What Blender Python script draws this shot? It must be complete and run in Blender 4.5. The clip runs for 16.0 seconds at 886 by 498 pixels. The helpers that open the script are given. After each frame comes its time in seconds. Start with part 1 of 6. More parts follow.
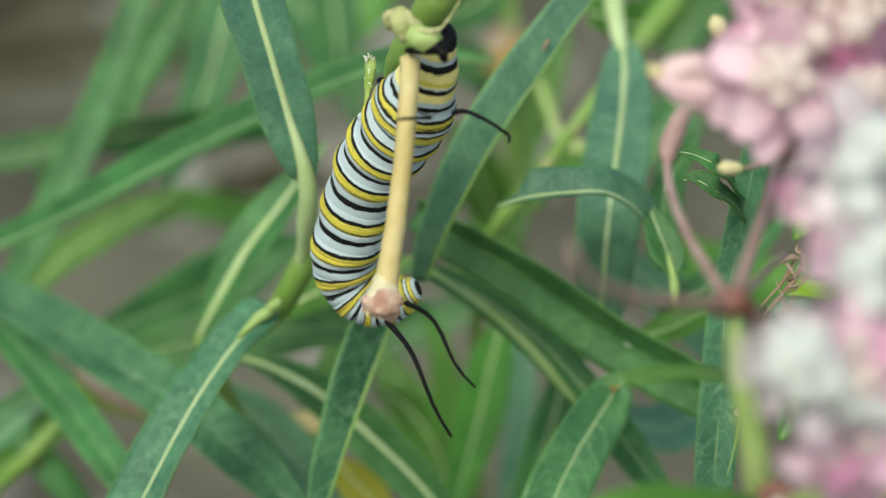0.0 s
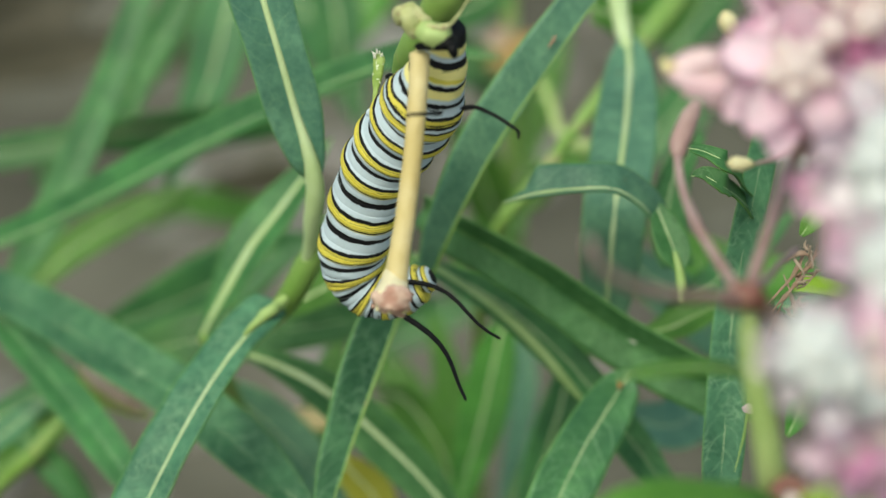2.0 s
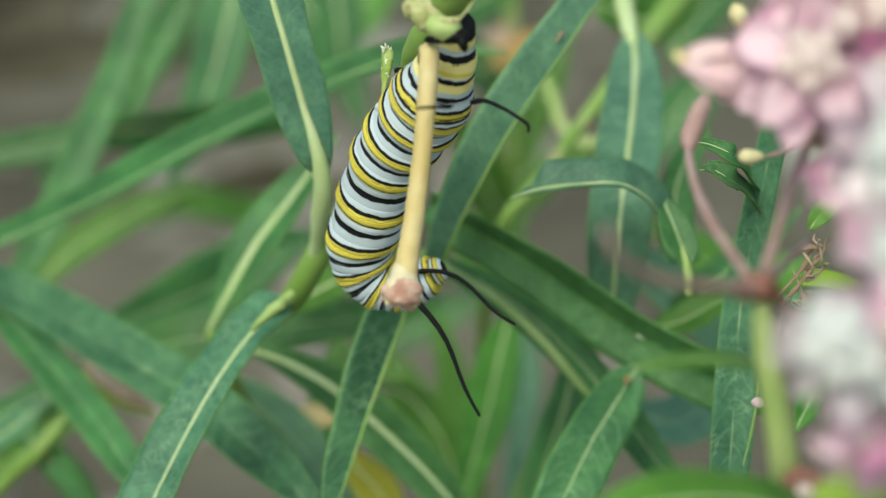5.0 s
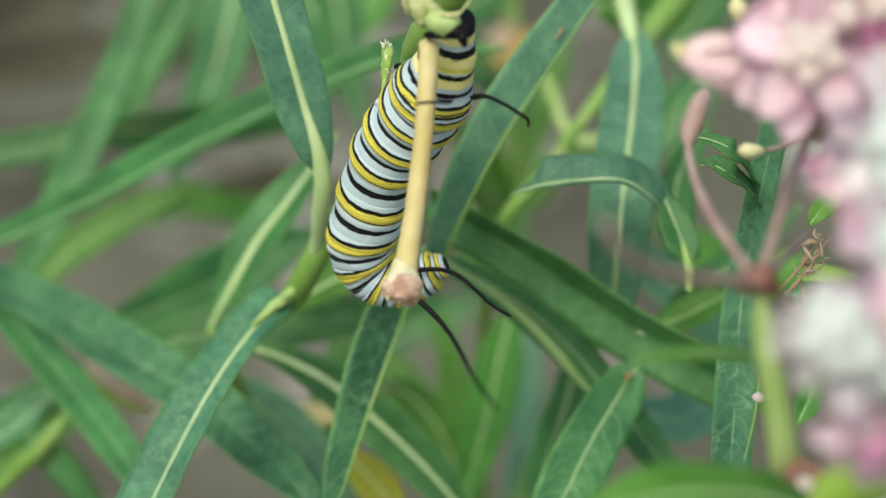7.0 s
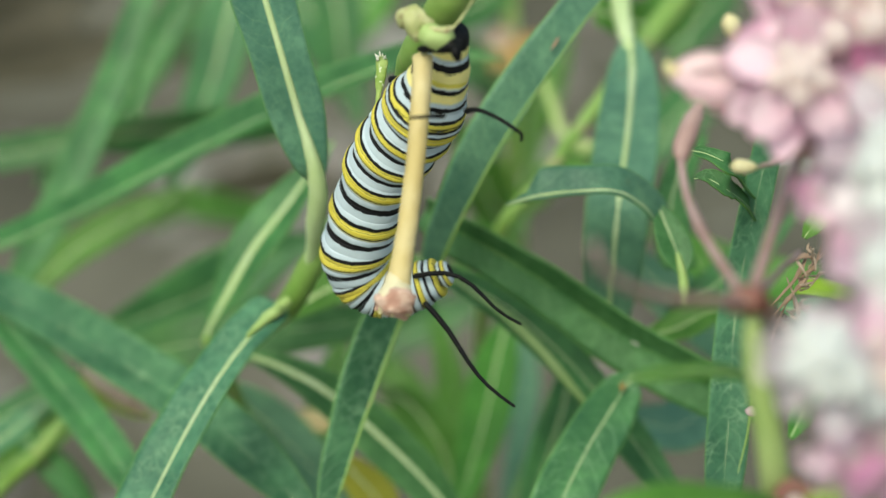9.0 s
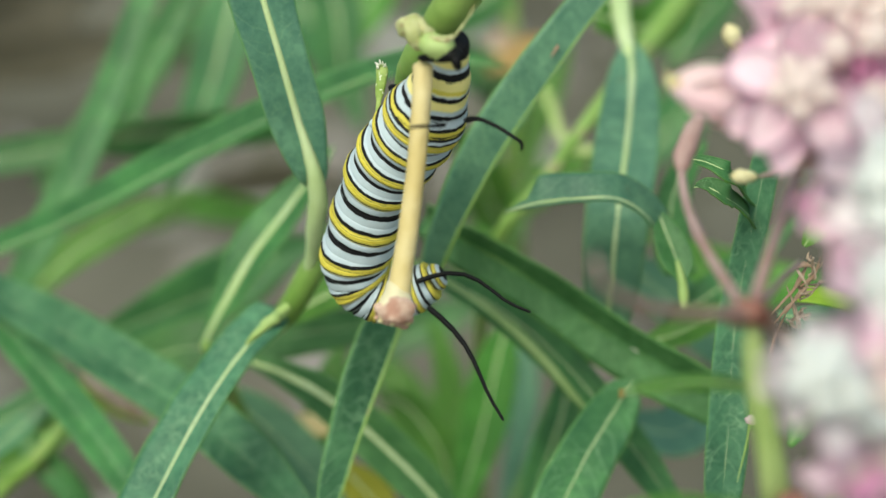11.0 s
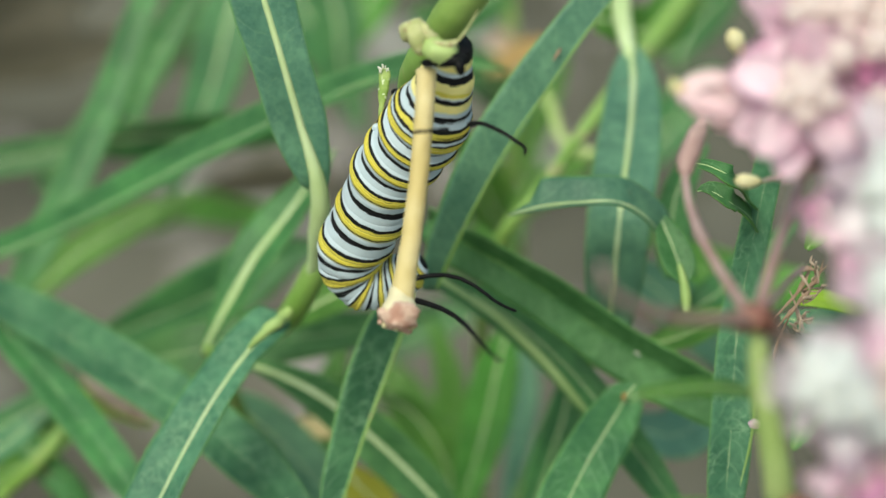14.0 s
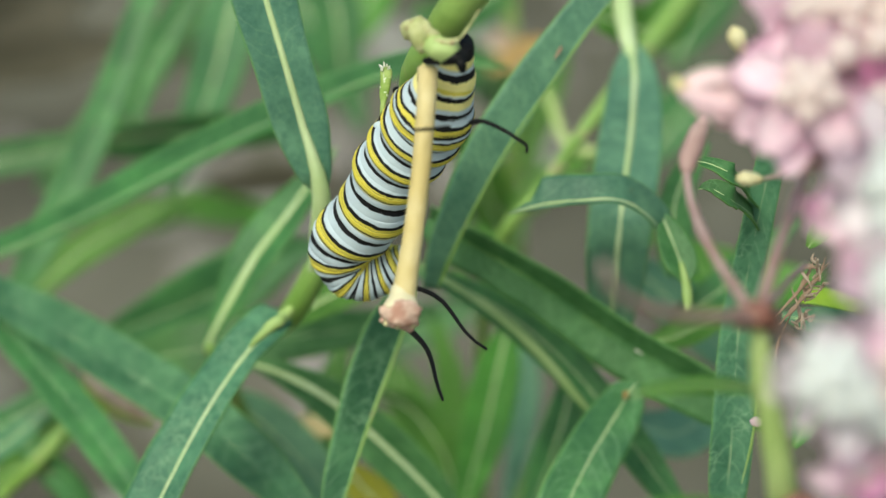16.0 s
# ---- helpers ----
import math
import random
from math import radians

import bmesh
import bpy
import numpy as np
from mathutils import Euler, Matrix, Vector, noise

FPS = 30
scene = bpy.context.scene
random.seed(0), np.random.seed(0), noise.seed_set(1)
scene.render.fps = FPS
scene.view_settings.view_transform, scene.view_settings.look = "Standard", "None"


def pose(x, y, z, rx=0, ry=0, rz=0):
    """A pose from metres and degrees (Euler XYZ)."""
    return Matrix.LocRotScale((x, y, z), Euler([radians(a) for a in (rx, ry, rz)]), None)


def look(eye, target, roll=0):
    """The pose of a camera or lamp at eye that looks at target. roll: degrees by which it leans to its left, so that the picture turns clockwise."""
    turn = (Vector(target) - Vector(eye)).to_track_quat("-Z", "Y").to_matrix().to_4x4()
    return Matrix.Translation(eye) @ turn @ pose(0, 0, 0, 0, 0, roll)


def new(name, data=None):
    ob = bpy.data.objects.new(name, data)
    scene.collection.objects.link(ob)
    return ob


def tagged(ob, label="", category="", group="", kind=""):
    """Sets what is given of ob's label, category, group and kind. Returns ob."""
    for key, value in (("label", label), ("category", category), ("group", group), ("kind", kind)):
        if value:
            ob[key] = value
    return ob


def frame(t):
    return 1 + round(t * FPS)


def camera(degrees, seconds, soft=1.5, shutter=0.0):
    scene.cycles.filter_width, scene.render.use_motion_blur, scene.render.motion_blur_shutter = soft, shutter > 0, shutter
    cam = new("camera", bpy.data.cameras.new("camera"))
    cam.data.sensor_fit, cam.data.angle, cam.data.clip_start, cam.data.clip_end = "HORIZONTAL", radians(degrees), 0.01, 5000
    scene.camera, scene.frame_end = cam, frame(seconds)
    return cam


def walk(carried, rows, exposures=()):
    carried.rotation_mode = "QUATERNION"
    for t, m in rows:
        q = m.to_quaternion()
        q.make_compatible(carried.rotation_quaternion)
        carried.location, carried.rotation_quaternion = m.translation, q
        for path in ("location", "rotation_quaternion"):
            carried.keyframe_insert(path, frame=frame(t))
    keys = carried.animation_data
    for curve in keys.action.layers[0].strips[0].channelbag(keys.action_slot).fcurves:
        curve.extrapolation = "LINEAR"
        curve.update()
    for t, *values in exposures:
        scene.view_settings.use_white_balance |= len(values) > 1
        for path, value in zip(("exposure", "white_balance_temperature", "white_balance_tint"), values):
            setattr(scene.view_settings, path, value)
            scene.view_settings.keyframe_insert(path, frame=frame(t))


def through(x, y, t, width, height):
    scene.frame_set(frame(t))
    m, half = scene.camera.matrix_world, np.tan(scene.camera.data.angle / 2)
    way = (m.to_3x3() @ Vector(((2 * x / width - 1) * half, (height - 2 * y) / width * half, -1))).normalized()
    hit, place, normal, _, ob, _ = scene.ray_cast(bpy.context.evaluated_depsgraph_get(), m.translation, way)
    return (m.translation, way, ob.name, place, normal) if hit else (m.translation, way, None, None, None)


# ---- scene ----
# ---- camera ----
cam = camera(20, 16.0, soft=1.5, shutter=0.5)
cam.data.dof.use_dof = True
cam.data.dof.focus_distance = 0.3215
cam.data.dof.aperture_fstop = 12.8
PATH = [
    (0, pose(0.00000, 0.00000, 0.75000, 60.0000, -0.0000, 0.0000)),
    (0.5, pose(-0.00119, 0.00012, 0.75021, 59.9691, -0.0610, -0.1106)),
    (1, pose(-0.00212, 0.00019, 0.75032, 59.9654, -0.1152, -0.1924)),
    (1.5, pose(-0.00220, -0.00013, 0.74978, 60.0086, -0.1097, -0.1896)),
    (2, pose(-0.00265, -0.00039, 0.74932, 60.0517, -0.1598, -0.2339)),
    (2.5, pose(-0.00207, -0.00067, 0.74883, 60.0705, -0.0543, -0.2078)),
    (3, pose(-0.00140, -0.00045, 0.74921, 60.0359, 0.0184, -0.1441)),
    (3.5, pose(-0.00211, -0.00029, 0.74949, 60.0168, 0.0121, -0.2465)),
    (4, pose(-0.00303, -0.00096, 0.74834, 60.1651, -0.1218, -0.2706)),
    (6.5, pose(-0.00681, -0.00125, 0.74783, 60.1755, -0.1719, -0.6636)),
    (7, pose(-0.00472, -0.00170, 0.74705, 60.2877, -0.0767, -0.4631)),
    (7.5, pose(-0.00515, -0.00117, 0.74798, 60.1932, -0.1664, -0.4686)),
    (8, pose(-0.00470, -0.00083, 0.74856, 60.1322, -0.1353, -0.4421)),
    (8.5, pose(-0.00460, -0.00041, 0.74928, 60.0799, -0.1895, -0.3959)),
    (9, pose(-0.00301, -0.00012, 0.74979, 60.0118, -0.1516, -0.2348)),
    (11.5, pose(-0.00339, 0.00102, 0.75177, 59.8263, -0.2436, -0.2615)),
    (12, pose(-0.00331, 0.00111, 0.75193, 59.8100, -0.1895, -0.2851)),
    (12.5, pose(-0.00277, 0.00131, 0.75228, 59.7583, -0.1734, -0.2157)),
    (13, pose(-0.00341, 0.00138, 0.75238, 59.7700, -0.1808, -0.3076)),
    (13.5, pose(-0.00356, 0.00144, 0.75250, 59.7519, -0.2030, -0.3030)),
    (14, pose(-0.00444, 0.00131, 0.75227, 59.7870, -0.2223, -0.4100)),
    (14.5, pose(-0.00458, 0.00131, 0.75227, 59.7801, -0.2225, -0.4181)),
    (15, pose(-0.00471, 0.00127, 0.75220, 59.7785, -0.2162, -0.4322)),
    (15.5, pose(-0.00462, 0.00134, 0.75231, 59.7562, -0.1946, -0.4291)),
    (16, pose(-0.00469, 0.00117, 0.75203, 59.7926, -0.2026, -0.4319)),
]
walk(cam, PATH, [(0.0, 0.31, 7080, -5), (4.0, 0.31, 7080, -5), (6.5, 0.38, 7080, -5), (11.0, 0.42, 7080, -5), (16.0, 0.42, 7080, -5)])

# ---- daylight: bright overcast sky ----
world = bpy.data.worlds.new("overcast_sky")
scene.world = world
world.use_nodes = True
wn = world.node_tree
wn.nodes.clear()
sky = wn.nodes.new("ShaderNodeTexSky")
sky.sky_type, sky.sun_disc = "NISHITA", False
sky.sun_elevation, sky.sun_rotation = radians(58), radians(200)
sky.air_density, sky.dust_density = 1.2, 3.0
back = wn.nodes.new("ShaderNodeBackground")
back.inputs["Strength"].default_value = 0.118
wout = wn.nodes.new("ShaderNodeOutputWorld")
wn.links.new(sky.outputs[0], back.inputs["Color"])
wn.links.new(back.outputs[0], wout.inputs["Surface"])
sun = new("sun", bpy.data.lights.new("sun", "SUN"))
sun.data.energy, sun.data.angle, sun.data.color = 1.75, radians(32), (1.0, 0.97, 0.92)
sun.matrix_world = look((-0.5, -0.72, 1.4), (0, 0, 0))


# ---- materials ----
class Graph:
    """Short hand for the node tree of one material."""

    def __init__(self, name):
        self.mat = bpy.data.materials.new(name)
        self.mat.use_nodes = True
        self.tree = self.mat.node_tree
        self.tree.nodes.clear()

    def node(self, kind, **values):
        n = self.tree.nodes.new("ShaderNode" + kind)
        for key, value in values.items():
            setattr(n, key, value)
        return n

    def link(self, a, b):
        self.tree.links.new(a, b)

    def put(self, socket, value):
        if isinstance(value, bpy.types.NodeSocket):
            self.link(value, socket)
        elif isinstance(value, tuple) and len(value) == 3 and socket.type == "RGBA":
            socket.default_value = (*value, 1)
        else:
            socket.default_value = value

    def math(self, op, a, b=0.0, clamp=False):
        n = self.node("Math", operation=op, use_clamp=clamp)
        self.put(n.inputs[0], a)
        self.put(n.inputs[1], b)
        return n.outputs[0]

    def mix(self, factor, a, b, blend="MIX"):
        n = self.node("Mix", data_type="RGBA", blend_type=blend)
        self.put(n.inputs[0], factor)
        self.put(n.inputs[6], a)
        self.put(n.inputs[7], b)
        return n.outputs[2]

    def noise(self, scale, detail=3.0, rough=0.55, vector=None):
        n = self.node("TexNoise")
        n.inputs["Scale"].default_value = scale
        n.inputs["Detail"].default_value = detail
        n.inputs["Roughness"].default_value = rough
        self.link(vector or self.node("TexCoord").outputs["Object"], n.inputs["Vector"])
        return n.outputs["Fac"]

    def ramp(self, factor, stops, mode="LINEAR"):
        n = self.node("ValToRGB")
        n.color_ramp.interpolation = mode
        while len(n.color_ramp.elements) < len(stops):
            n.color_ramp.elements.new(0.5)
        for e, (at, colour) in zip(n.color_ramp.elements, stops):
            e.position, e.color = at, (*colour, 1)
        self.put(n.inputs[0], factor)
        return n.outputs[0]

    def smooth(self, value, low, high):
        n = self.node("MapRange", interpolation_type="SMOOTHSTEP")
        self.put(n.inputs[0], value)
        n.inputs[1].default_value, n.inputs[2].default_value = low, high
        return n.outputs[0]

    def bump(self, height, strength, distance):
        n = self.node("Bump")
        n.inputs["Strength"].default_value = strength
        n.inputs["Distance"].default_value = distance
        self.put(n.inputs["Height"], height)
        return n.outputs[0]

    def surface(self, colour, rough=0.6, normal=None, through=0.0, glow=None, specular=0.5, sheen=0.0):
        p = self.node("BsdfPrincipled")
        self.put(p.inputs["Base Color"], colour)
        self.put(p.inputs["Roughness"], rough)
        self.put(p.inputs["Specular IOR Level"], specular)
        self.put(p.inputs["Sheen Weight"], sheen)
        if normal is not None:
            self.link(normal, p.inputs["Normal"])
        shader = p.outputs[0]
        if through:
            t = self.node("BsdfTranslucent")
            self.put(t.inputs["Color"], glow if glow is not None else colour)
            if normal is not None:
                self.link(normal, t.inputs["Normal"])
            m = self.node("MixShader")
            m.inputs[0].default_value = through
            self.link(shader, m.inputs[1])
            self.link(t.outputs[0], m.inputs[2])
            shader = m.outputs[0]
        out = self.node("OutputMaterial")
        self.link(shader, out.inputs["Surface"])
        return self.mat


def leaf_material(name, deep, fresh, vein, spots=0.0, netted=0.3, cells=520, line_width=0.05, blotch=0.5, ribbed=0.35):
    """A leaf blade: mottled green, thin pale side veins that slant and loop towards the margin, a broken net of fine
    veins between them, a light margin and fine relief. The UV map holds millimetres along the blade and -1 to 1 across it."""
    g = Graph(name)
    uv = g.node("SeparateXYZ")
    g.link(g.node("UVMap").outputs[0], uv.inputs[0])
    across = g.math("ABSOLUTE", uv.outputs[1])
    half = g.math("MULTIPLY", g.math("SIGN", uv.outputs[1]), 0.9)
    place = g.node("TexCoord").outputs["Object"]
    wobble = g.math("MULTIPLY", g.math("SUBTRACT", g.noise(210, 3), 0.5), 4.2)
    slant = g.math("MULTIPLY", g.math("POWER", across, 1.5), 4.4)
    run = g.math("ADD", g.math("ADD", g.math("SUBTRACT", uv.outputs[0], slant), half), wobble)
    phase = g.math("FRACT", g.math("ADD", g.math("DIVIDE", run, 3.3), 20.0))
    line = g.math("ABSOLUTE", g.math("SUBTRACT", phase, 0.5))
    seen = g.smooth(g.noise(160, 2), 0.36, 0.62)
    side_vein = g.math("MULTIPLY", g.math("SUBTRACT", 1.0, g.smooth(line, 0.012, 0.07)), seen)
    cell = g.node("TexVoronoi", feature="DISTANCE_TO_EDGE")
    cell.inputs["Scale"].default_value = cells
    warp = g.node("TexNoise")
    warp.inputs["Scale"].default_value = 420
    warp.inputs["Detail"].default_value = 3
    g.link(place, warp.inputs["Vector"])
    bent = g.node("Mix", data_type="VECTOR")
    bent.inputs[0].default_value = 0.0034
    g.link(place, bent.inputs[4])
    g.link(warp.outputs["Color"], bent.inputs[5])
    g.link(bent.outputs[1], cell.inputs["Vector"])
    thin = g.math("SUBTRACT", 1.0, g.smooth(cell.outputs["Distance"], 0.005, line_width))
    net = g.math("MULTIPLY", thin, g.smooth(g.noise(240, 2), 0.40, 0.66))
    broad = g.noise(95, 3)
    fine = g.noise(1300, 3, 0.65)
    info = g.node("ObjectInfo")
    tone = g.mix(g.smooth(broad, 0.30, 0.70), deep, fresh)
    patch = g.smooth(g.noise(520, 4, 0.7), 0.38, 0.62)
    tone = g.mix(g.math("MULTIPLY", patch, blotch), tone, deep)
    tone = g.mix(g.math("MULTIPLY", g.smooth(fine, 0.35, 0.7), 0.3), tone, fresh)
    hue = g.node("HueSaturation")
    g.put(hue.inputs["Hue"], g.math("ADD", 0.485, g.math("MULTIPLY", info.outputs["Random"], 0.03)))
    g.put(hue.inputs["Value"], g.math("ADD", 0.87, g.math("MULTIPLY", info.outputs["Random"], 0.26)))
    g.put(hue.inputs["Color"], tone)
    tone = g.mix(g.math("MULTIPLY", side_vein, ribbed), hue.outputs[0], vein)
    tone = g.mix(g.math("MULTIPLY", net, netted), tone, vein)
    tone = g.mix(g.math("MULTIPLY", g.smooth(across, 0.93, 0.98), 0.5), tone, (0.20, 0.44, 0.09))
    rust = g.math("MULTIPLY", g.smooth(g.noise(150, 2), 0.74, 0.8), spots)
    tone = g.mix(rust, tone, (0.26, 0.14, 0.05))
    relief = g.math("SUBTRACT", g.math("MULTIPLY", fine, 0.5), g.math("ADD", g.math("MULTIPLY", side_vein, 0.4), g.math("MULTIPLY", net, 0.3)))
    rough = g.math("ADD", 0.38, g.math("MULTIPLY", fine, 0.25))
    glow = g.mix(0.5, tone, (0.13, 0.34, 0.025))
    return g.surface(tone, rough, g.bump(relief, 0.4, 0.00025), 0.22, glow, 0.42)


LEAF = leaf_material("milkweed_leaf", (0.027, 0.118, 0.034), (0.095, 0.275, 0.083), (0.22, 0.44, 0.18), 0.5)
LEAF_BLUE = leaf_material("blue_green_leaf", (0.056, 0.162, 0.108), (0.178, 0.370, 0.220), (0.27, 0.48, 0.27), 0.3, 0.3, 640, 0.06, 0.62, 0.3)
LEAF_NET = leaf_material("netted_leaf", (0.044, 0.159, 0.076), (0.128, 0.342, 0.140), (0.360, 0.624, 0.336), 0.3, 0.45, 480, 0.045, 0.55, 0.42)
LEAF_TEAL = leaf_material("teal_green_leaf", (0.026, 0.108, 0.056), (0.118, 0.300, 0.150), (0.28, 0.49, 0.27), 0.5, 0.5, 620, 0.09, 0.6, 0.4)
LEAF_DEEP = leaf_material("deep_green_leaf", (0.031, 0.132, 0.039), (0.119, 0.336, 0.115), (0.216, 0.444, 0.204), 0.3, 0.25, 520, 0.06, 0.6, 0.16)
LEAF_LIT_MARGIN = leaf_material("pale_lit_margin", (0.26, 0.43, 0.15), (0.38, 0.56, 0.24), (0.46, 0.62, 0.30))
LEAF_LIME = leaf_material("lime_leaf", (0.26, 0.40, 0.03), (0.40, 0.54, 0.06), (0.52, 0.62, 0.20))
LEAF_FRESH = leaf_material("fresh_leaf", (0.055, 0.185, 0.022), (0.125, 0.335, 0.052), (0.24, 0.44, 0.13))
LEAF_YELLOW = leaf_material("yellowing_leaf", (0.38, 0.38, 0.03), (0.52, 0.51, 0.06), (0.52, 0.52, 0.12), 0.0)
LEAF_RUSSET = leaf_material("russet_leaf", (0.34, 0.20, 0.06), (0.50, 0.33, 0.11), (0.50, 0.36, 0.16), 0.5)


def plain(name, low, high, scale, rough=0.6, relief=0.0, depth=0.0003, through=0.0, spots=None, specular=0.5, sheen=0.0):
    """A natural surface mottled at two scales, with fine relief and, if given, spots of another colour."""
    g = Graph(name)
    a, b = g.noise(scale, 4), g.noise(scale * 9, 3, 0.65)
    tone = g.mix(g.smooth(a, 0.3, 0.7), low, high)
    tone = g.mix(g.math("MULTIPLY", b, 0.4), tone, low)
    if spots:
        tone = g.mix(g.smooth(g.noise(scale * 3.1, 2), 0.6, 0.68), tone, spots)
    normal = g.bump(g.math("ADD", a, g.math("MULTIPLY", b, 0.4)), relief, depth) if relief else None
    return g.surface(tone, g.math("ADD", rough - 0.1, g.math("MULTIPLY", b, 0.2)), normal, through, None, specular, sheen)


RIB = plain("pale_midrib", (0.51, 0.65, 0.30), (0.65, 0.77, 0.46), 120, 0.5, 0.2, 0.0002, 0.08)
STEM = plain("green_stem", (0.17, 0.31, 0.055), (0.29, 0.45, 0.13), 90, 0.5, 0.2, 0.0003, spots=(0.34, 0.36, 0.16))
STEM_PALE = plain("pale_green_stem", (0.25, 0.40, 0.09), (0.40, 0.54, 0.20), 90, 0.5, 0.2, 0.0003, 0.1)
STALK = plain("dry_yellow_stalk", (0.65, 0.51, 0.21), (0.82, 0.71, 0.41), 110, 0.55, 0.25, 0.0003, 0.1)
STALK_PALE = plain("cream_stalk_end", (0.70, 0.62, 0.38), (0.84, 0.78, 0.58), 110, 0.55, 0.25, 0.0003, 0.1)
SCAR = plain("pinkish_scar", (0.45, 0.24, 0.18), (0.76, 0.58, 0.47), 700, 0.7, 0.5, 0.0006)
KNOB = plain("callused_node", (0.44, 0.47, 0.19), (0.64, 0.62, 0.36), 420, 0.75, 0.7, 0.0006, spots=(0.42, 0.33, 0.17))
STUB = plain("green_stub_skin", (0.20, 0.31, 0.05), (0.40, 0.50, 0.16), 420, 0.6, 0.4, 0.0003, spots=(0.66, 0.70, 0.52))
PEDICEL = plain("reddish_pedicel", (0.36, 0.215, 0.20), (0.50, 0.37, 0.35), 140, 0.6, 0.2, 0.0003)
KNOT = plain("brown_red_knot", (0.21, 0.085, 0.065), (0.36, 0.19, 0.15), 140, 0.6, 0.2, 0.0003)
# for the added blades that darken the far ground at the upper left
BACKDROP_BROWN = plain("dull_brown_backdrop", (0.14, 0.125, 0.085), (0.27, 0.24, 0.18), 60, 0.85, 0.3, 0.0004)
TWIG = plain("withered_strand", (0.38, 0.27, 0.19), (0.58, 0.45, 0.35), 300, 0.75, 0.3, 0.0002)
PEDUNCLE = plain("pale_green_peduncle", (0.34, 0.47, 0.15), (0.48, 0.58, 0.25), 80, 0.55, 0.2, 0.0003)
def petal_material(name, pale, pink, rose):
    """A petal: pink, deeper towards one flank, each a little different, and thin enough for light to pass."""
    g = Graph(name)
    blend = g.smooth(g.noise(300, 3), 0.3, 0.7)
    tone = g.mix(blend, pink, pale)
    tone = g.mix(g.smooth(g.node("ObjectInfo").outputs["Random"], 0.45, 1.0), tone, rose)
    return g.surface(tone, 0.5, g.bump(g.noise(900, 3), 0.2, 0.0003), 0.45, g.mix(0.5, tone, (0.99, 0.80, 0.90)), 0.4)


PETAL = petal_material("pink_petal", (0.98, 0.85, 0.91), (0.97, 0.74, 0.85), (0.95, 0.64, 0.80))
PETAL_ROSE = petal_material("rose_petal", (0.95, 0.74, 0.87), (0.93, 0.61, 0.81), (0.91, 0.50, 0.75))
PETAL_PALE = petal_material("blush_white_petal", (0.93, 0.91, 0.92), (0.93, 0.86, 0.90), (0.94, 0.78, 0.89))
PETAL_DULL = petal_material("fading_beige_pink_petal", (0.95, 0.85, 0.82), (0.94, 0.79, 0.80), (0.94, 0.74, 0.79))
HOOD = plain("cream_hood", (0.95, 0.80, 0.78), (0.97, 0.89, 0.86), 260, 0.45, 0.2, 0.0003, 0.45)
HOOD_WHITE = plain("white_hood", (0.84, 0.86, 0.85), (0.91, 0.92, 0.91), 260, 0.45, 0.2, 0.0003, 0.35)
BUD = plain("cream_bud", (0.70, 0.62, 0.32), (0.86, 0.80, 0.54), 300, 0.55, 0.3, 0.0003, 0.1)
DRY = plain("dry_brown_scrap", (0.28, 0.17, 0.11), (0.46, 0.32, 0.23), 400, 0.8, 0.5, 0.0004)
PALE_SKIN = plain("pale_proleg_skin", (0.46, 0.56, 0.63), (0.58, 0.68, 0.75), 700, 0.6, 0.3, 0.0002, 0.05, specular=0.15)
BLACK = plain("black_skin", (0.004, 0.004, 0.005), (0.009, 0.009, 0.009), 900, 0.55, 0.3, 0.0001, specular=0.15)
SILK = plain("white_seed_silk", (0.7, 0.68, 0.6), (0.85, 0.83, 0.78), 600, 0.7)
SOIL = plain("grey_brown_soil", (0.050, 0.046, 0.030), (0.175, 0.165, 0.125), 3.2, 0.9, 0.6, 0.01, spots=(0.34, 0.33, 0.295))
STONE = plain("grey_gravel", (0.20, 0.18, 0.16), (0.36, 0.33, 0.31), 30, 0.85, 0.4, 0.003)


def striped_skin(name, stops):
    """Caterpillar skin: bands of yellow, black and bluish white around the body. UV: along one segment 0 to 1, around 0 to 1."""
    g = Graph(name)
    uv = g.node("SeparateXYZ")
    g.link(g.node("UVMap").outputs[0], uv.inputs[0])
    turn = g.math("MULTIPLY", uv.outputs[1], 2 * math.pi)
    round_body = g.node("CombineXYZ")
    g.link(g.math("COSINE", turn), round_body.inputs[0])
    g.link(g.math("SINE", turn), round_body.inputs[1])
    g.link(g.math("MULTIPLY", uv.outputs[0], 1.3), round_body.inputs[2])
    wobble = g.math("MULTIPLY", g.math("SUBTRACT", g.noise(2.6, 2, 0.5, round_body.outputs[0]), 0.5), 0.10)
    fine = g.math("MULTIPLY", g.math("SUBTRACT", g.noise(11, 2, 0.5, round_body.outputs[0]), 0.5), 0.025)
    along = g.math("ADD", uv.outputs[0], g.math("ADD", wobble, fine))
    along = g.math("FRACT", g.math("ADD", along, 1.0))
    tone = g.ramp(along, stops)
    mott = g.noise(2400, 3)
    tone = g.mix(g.math("MULTIPLY", mott, 0.16), tone, (0.42, 0.42, 0.36), "MULTIPLY")
    crease = g.math("ADD", g.math("MULTIPLY", mott, 0.25), g.noise(500, 3))
    return g.surface(tone, 0.6, g.bump(crease, 0.25, 0.0004), 0.05, None, 0.15)


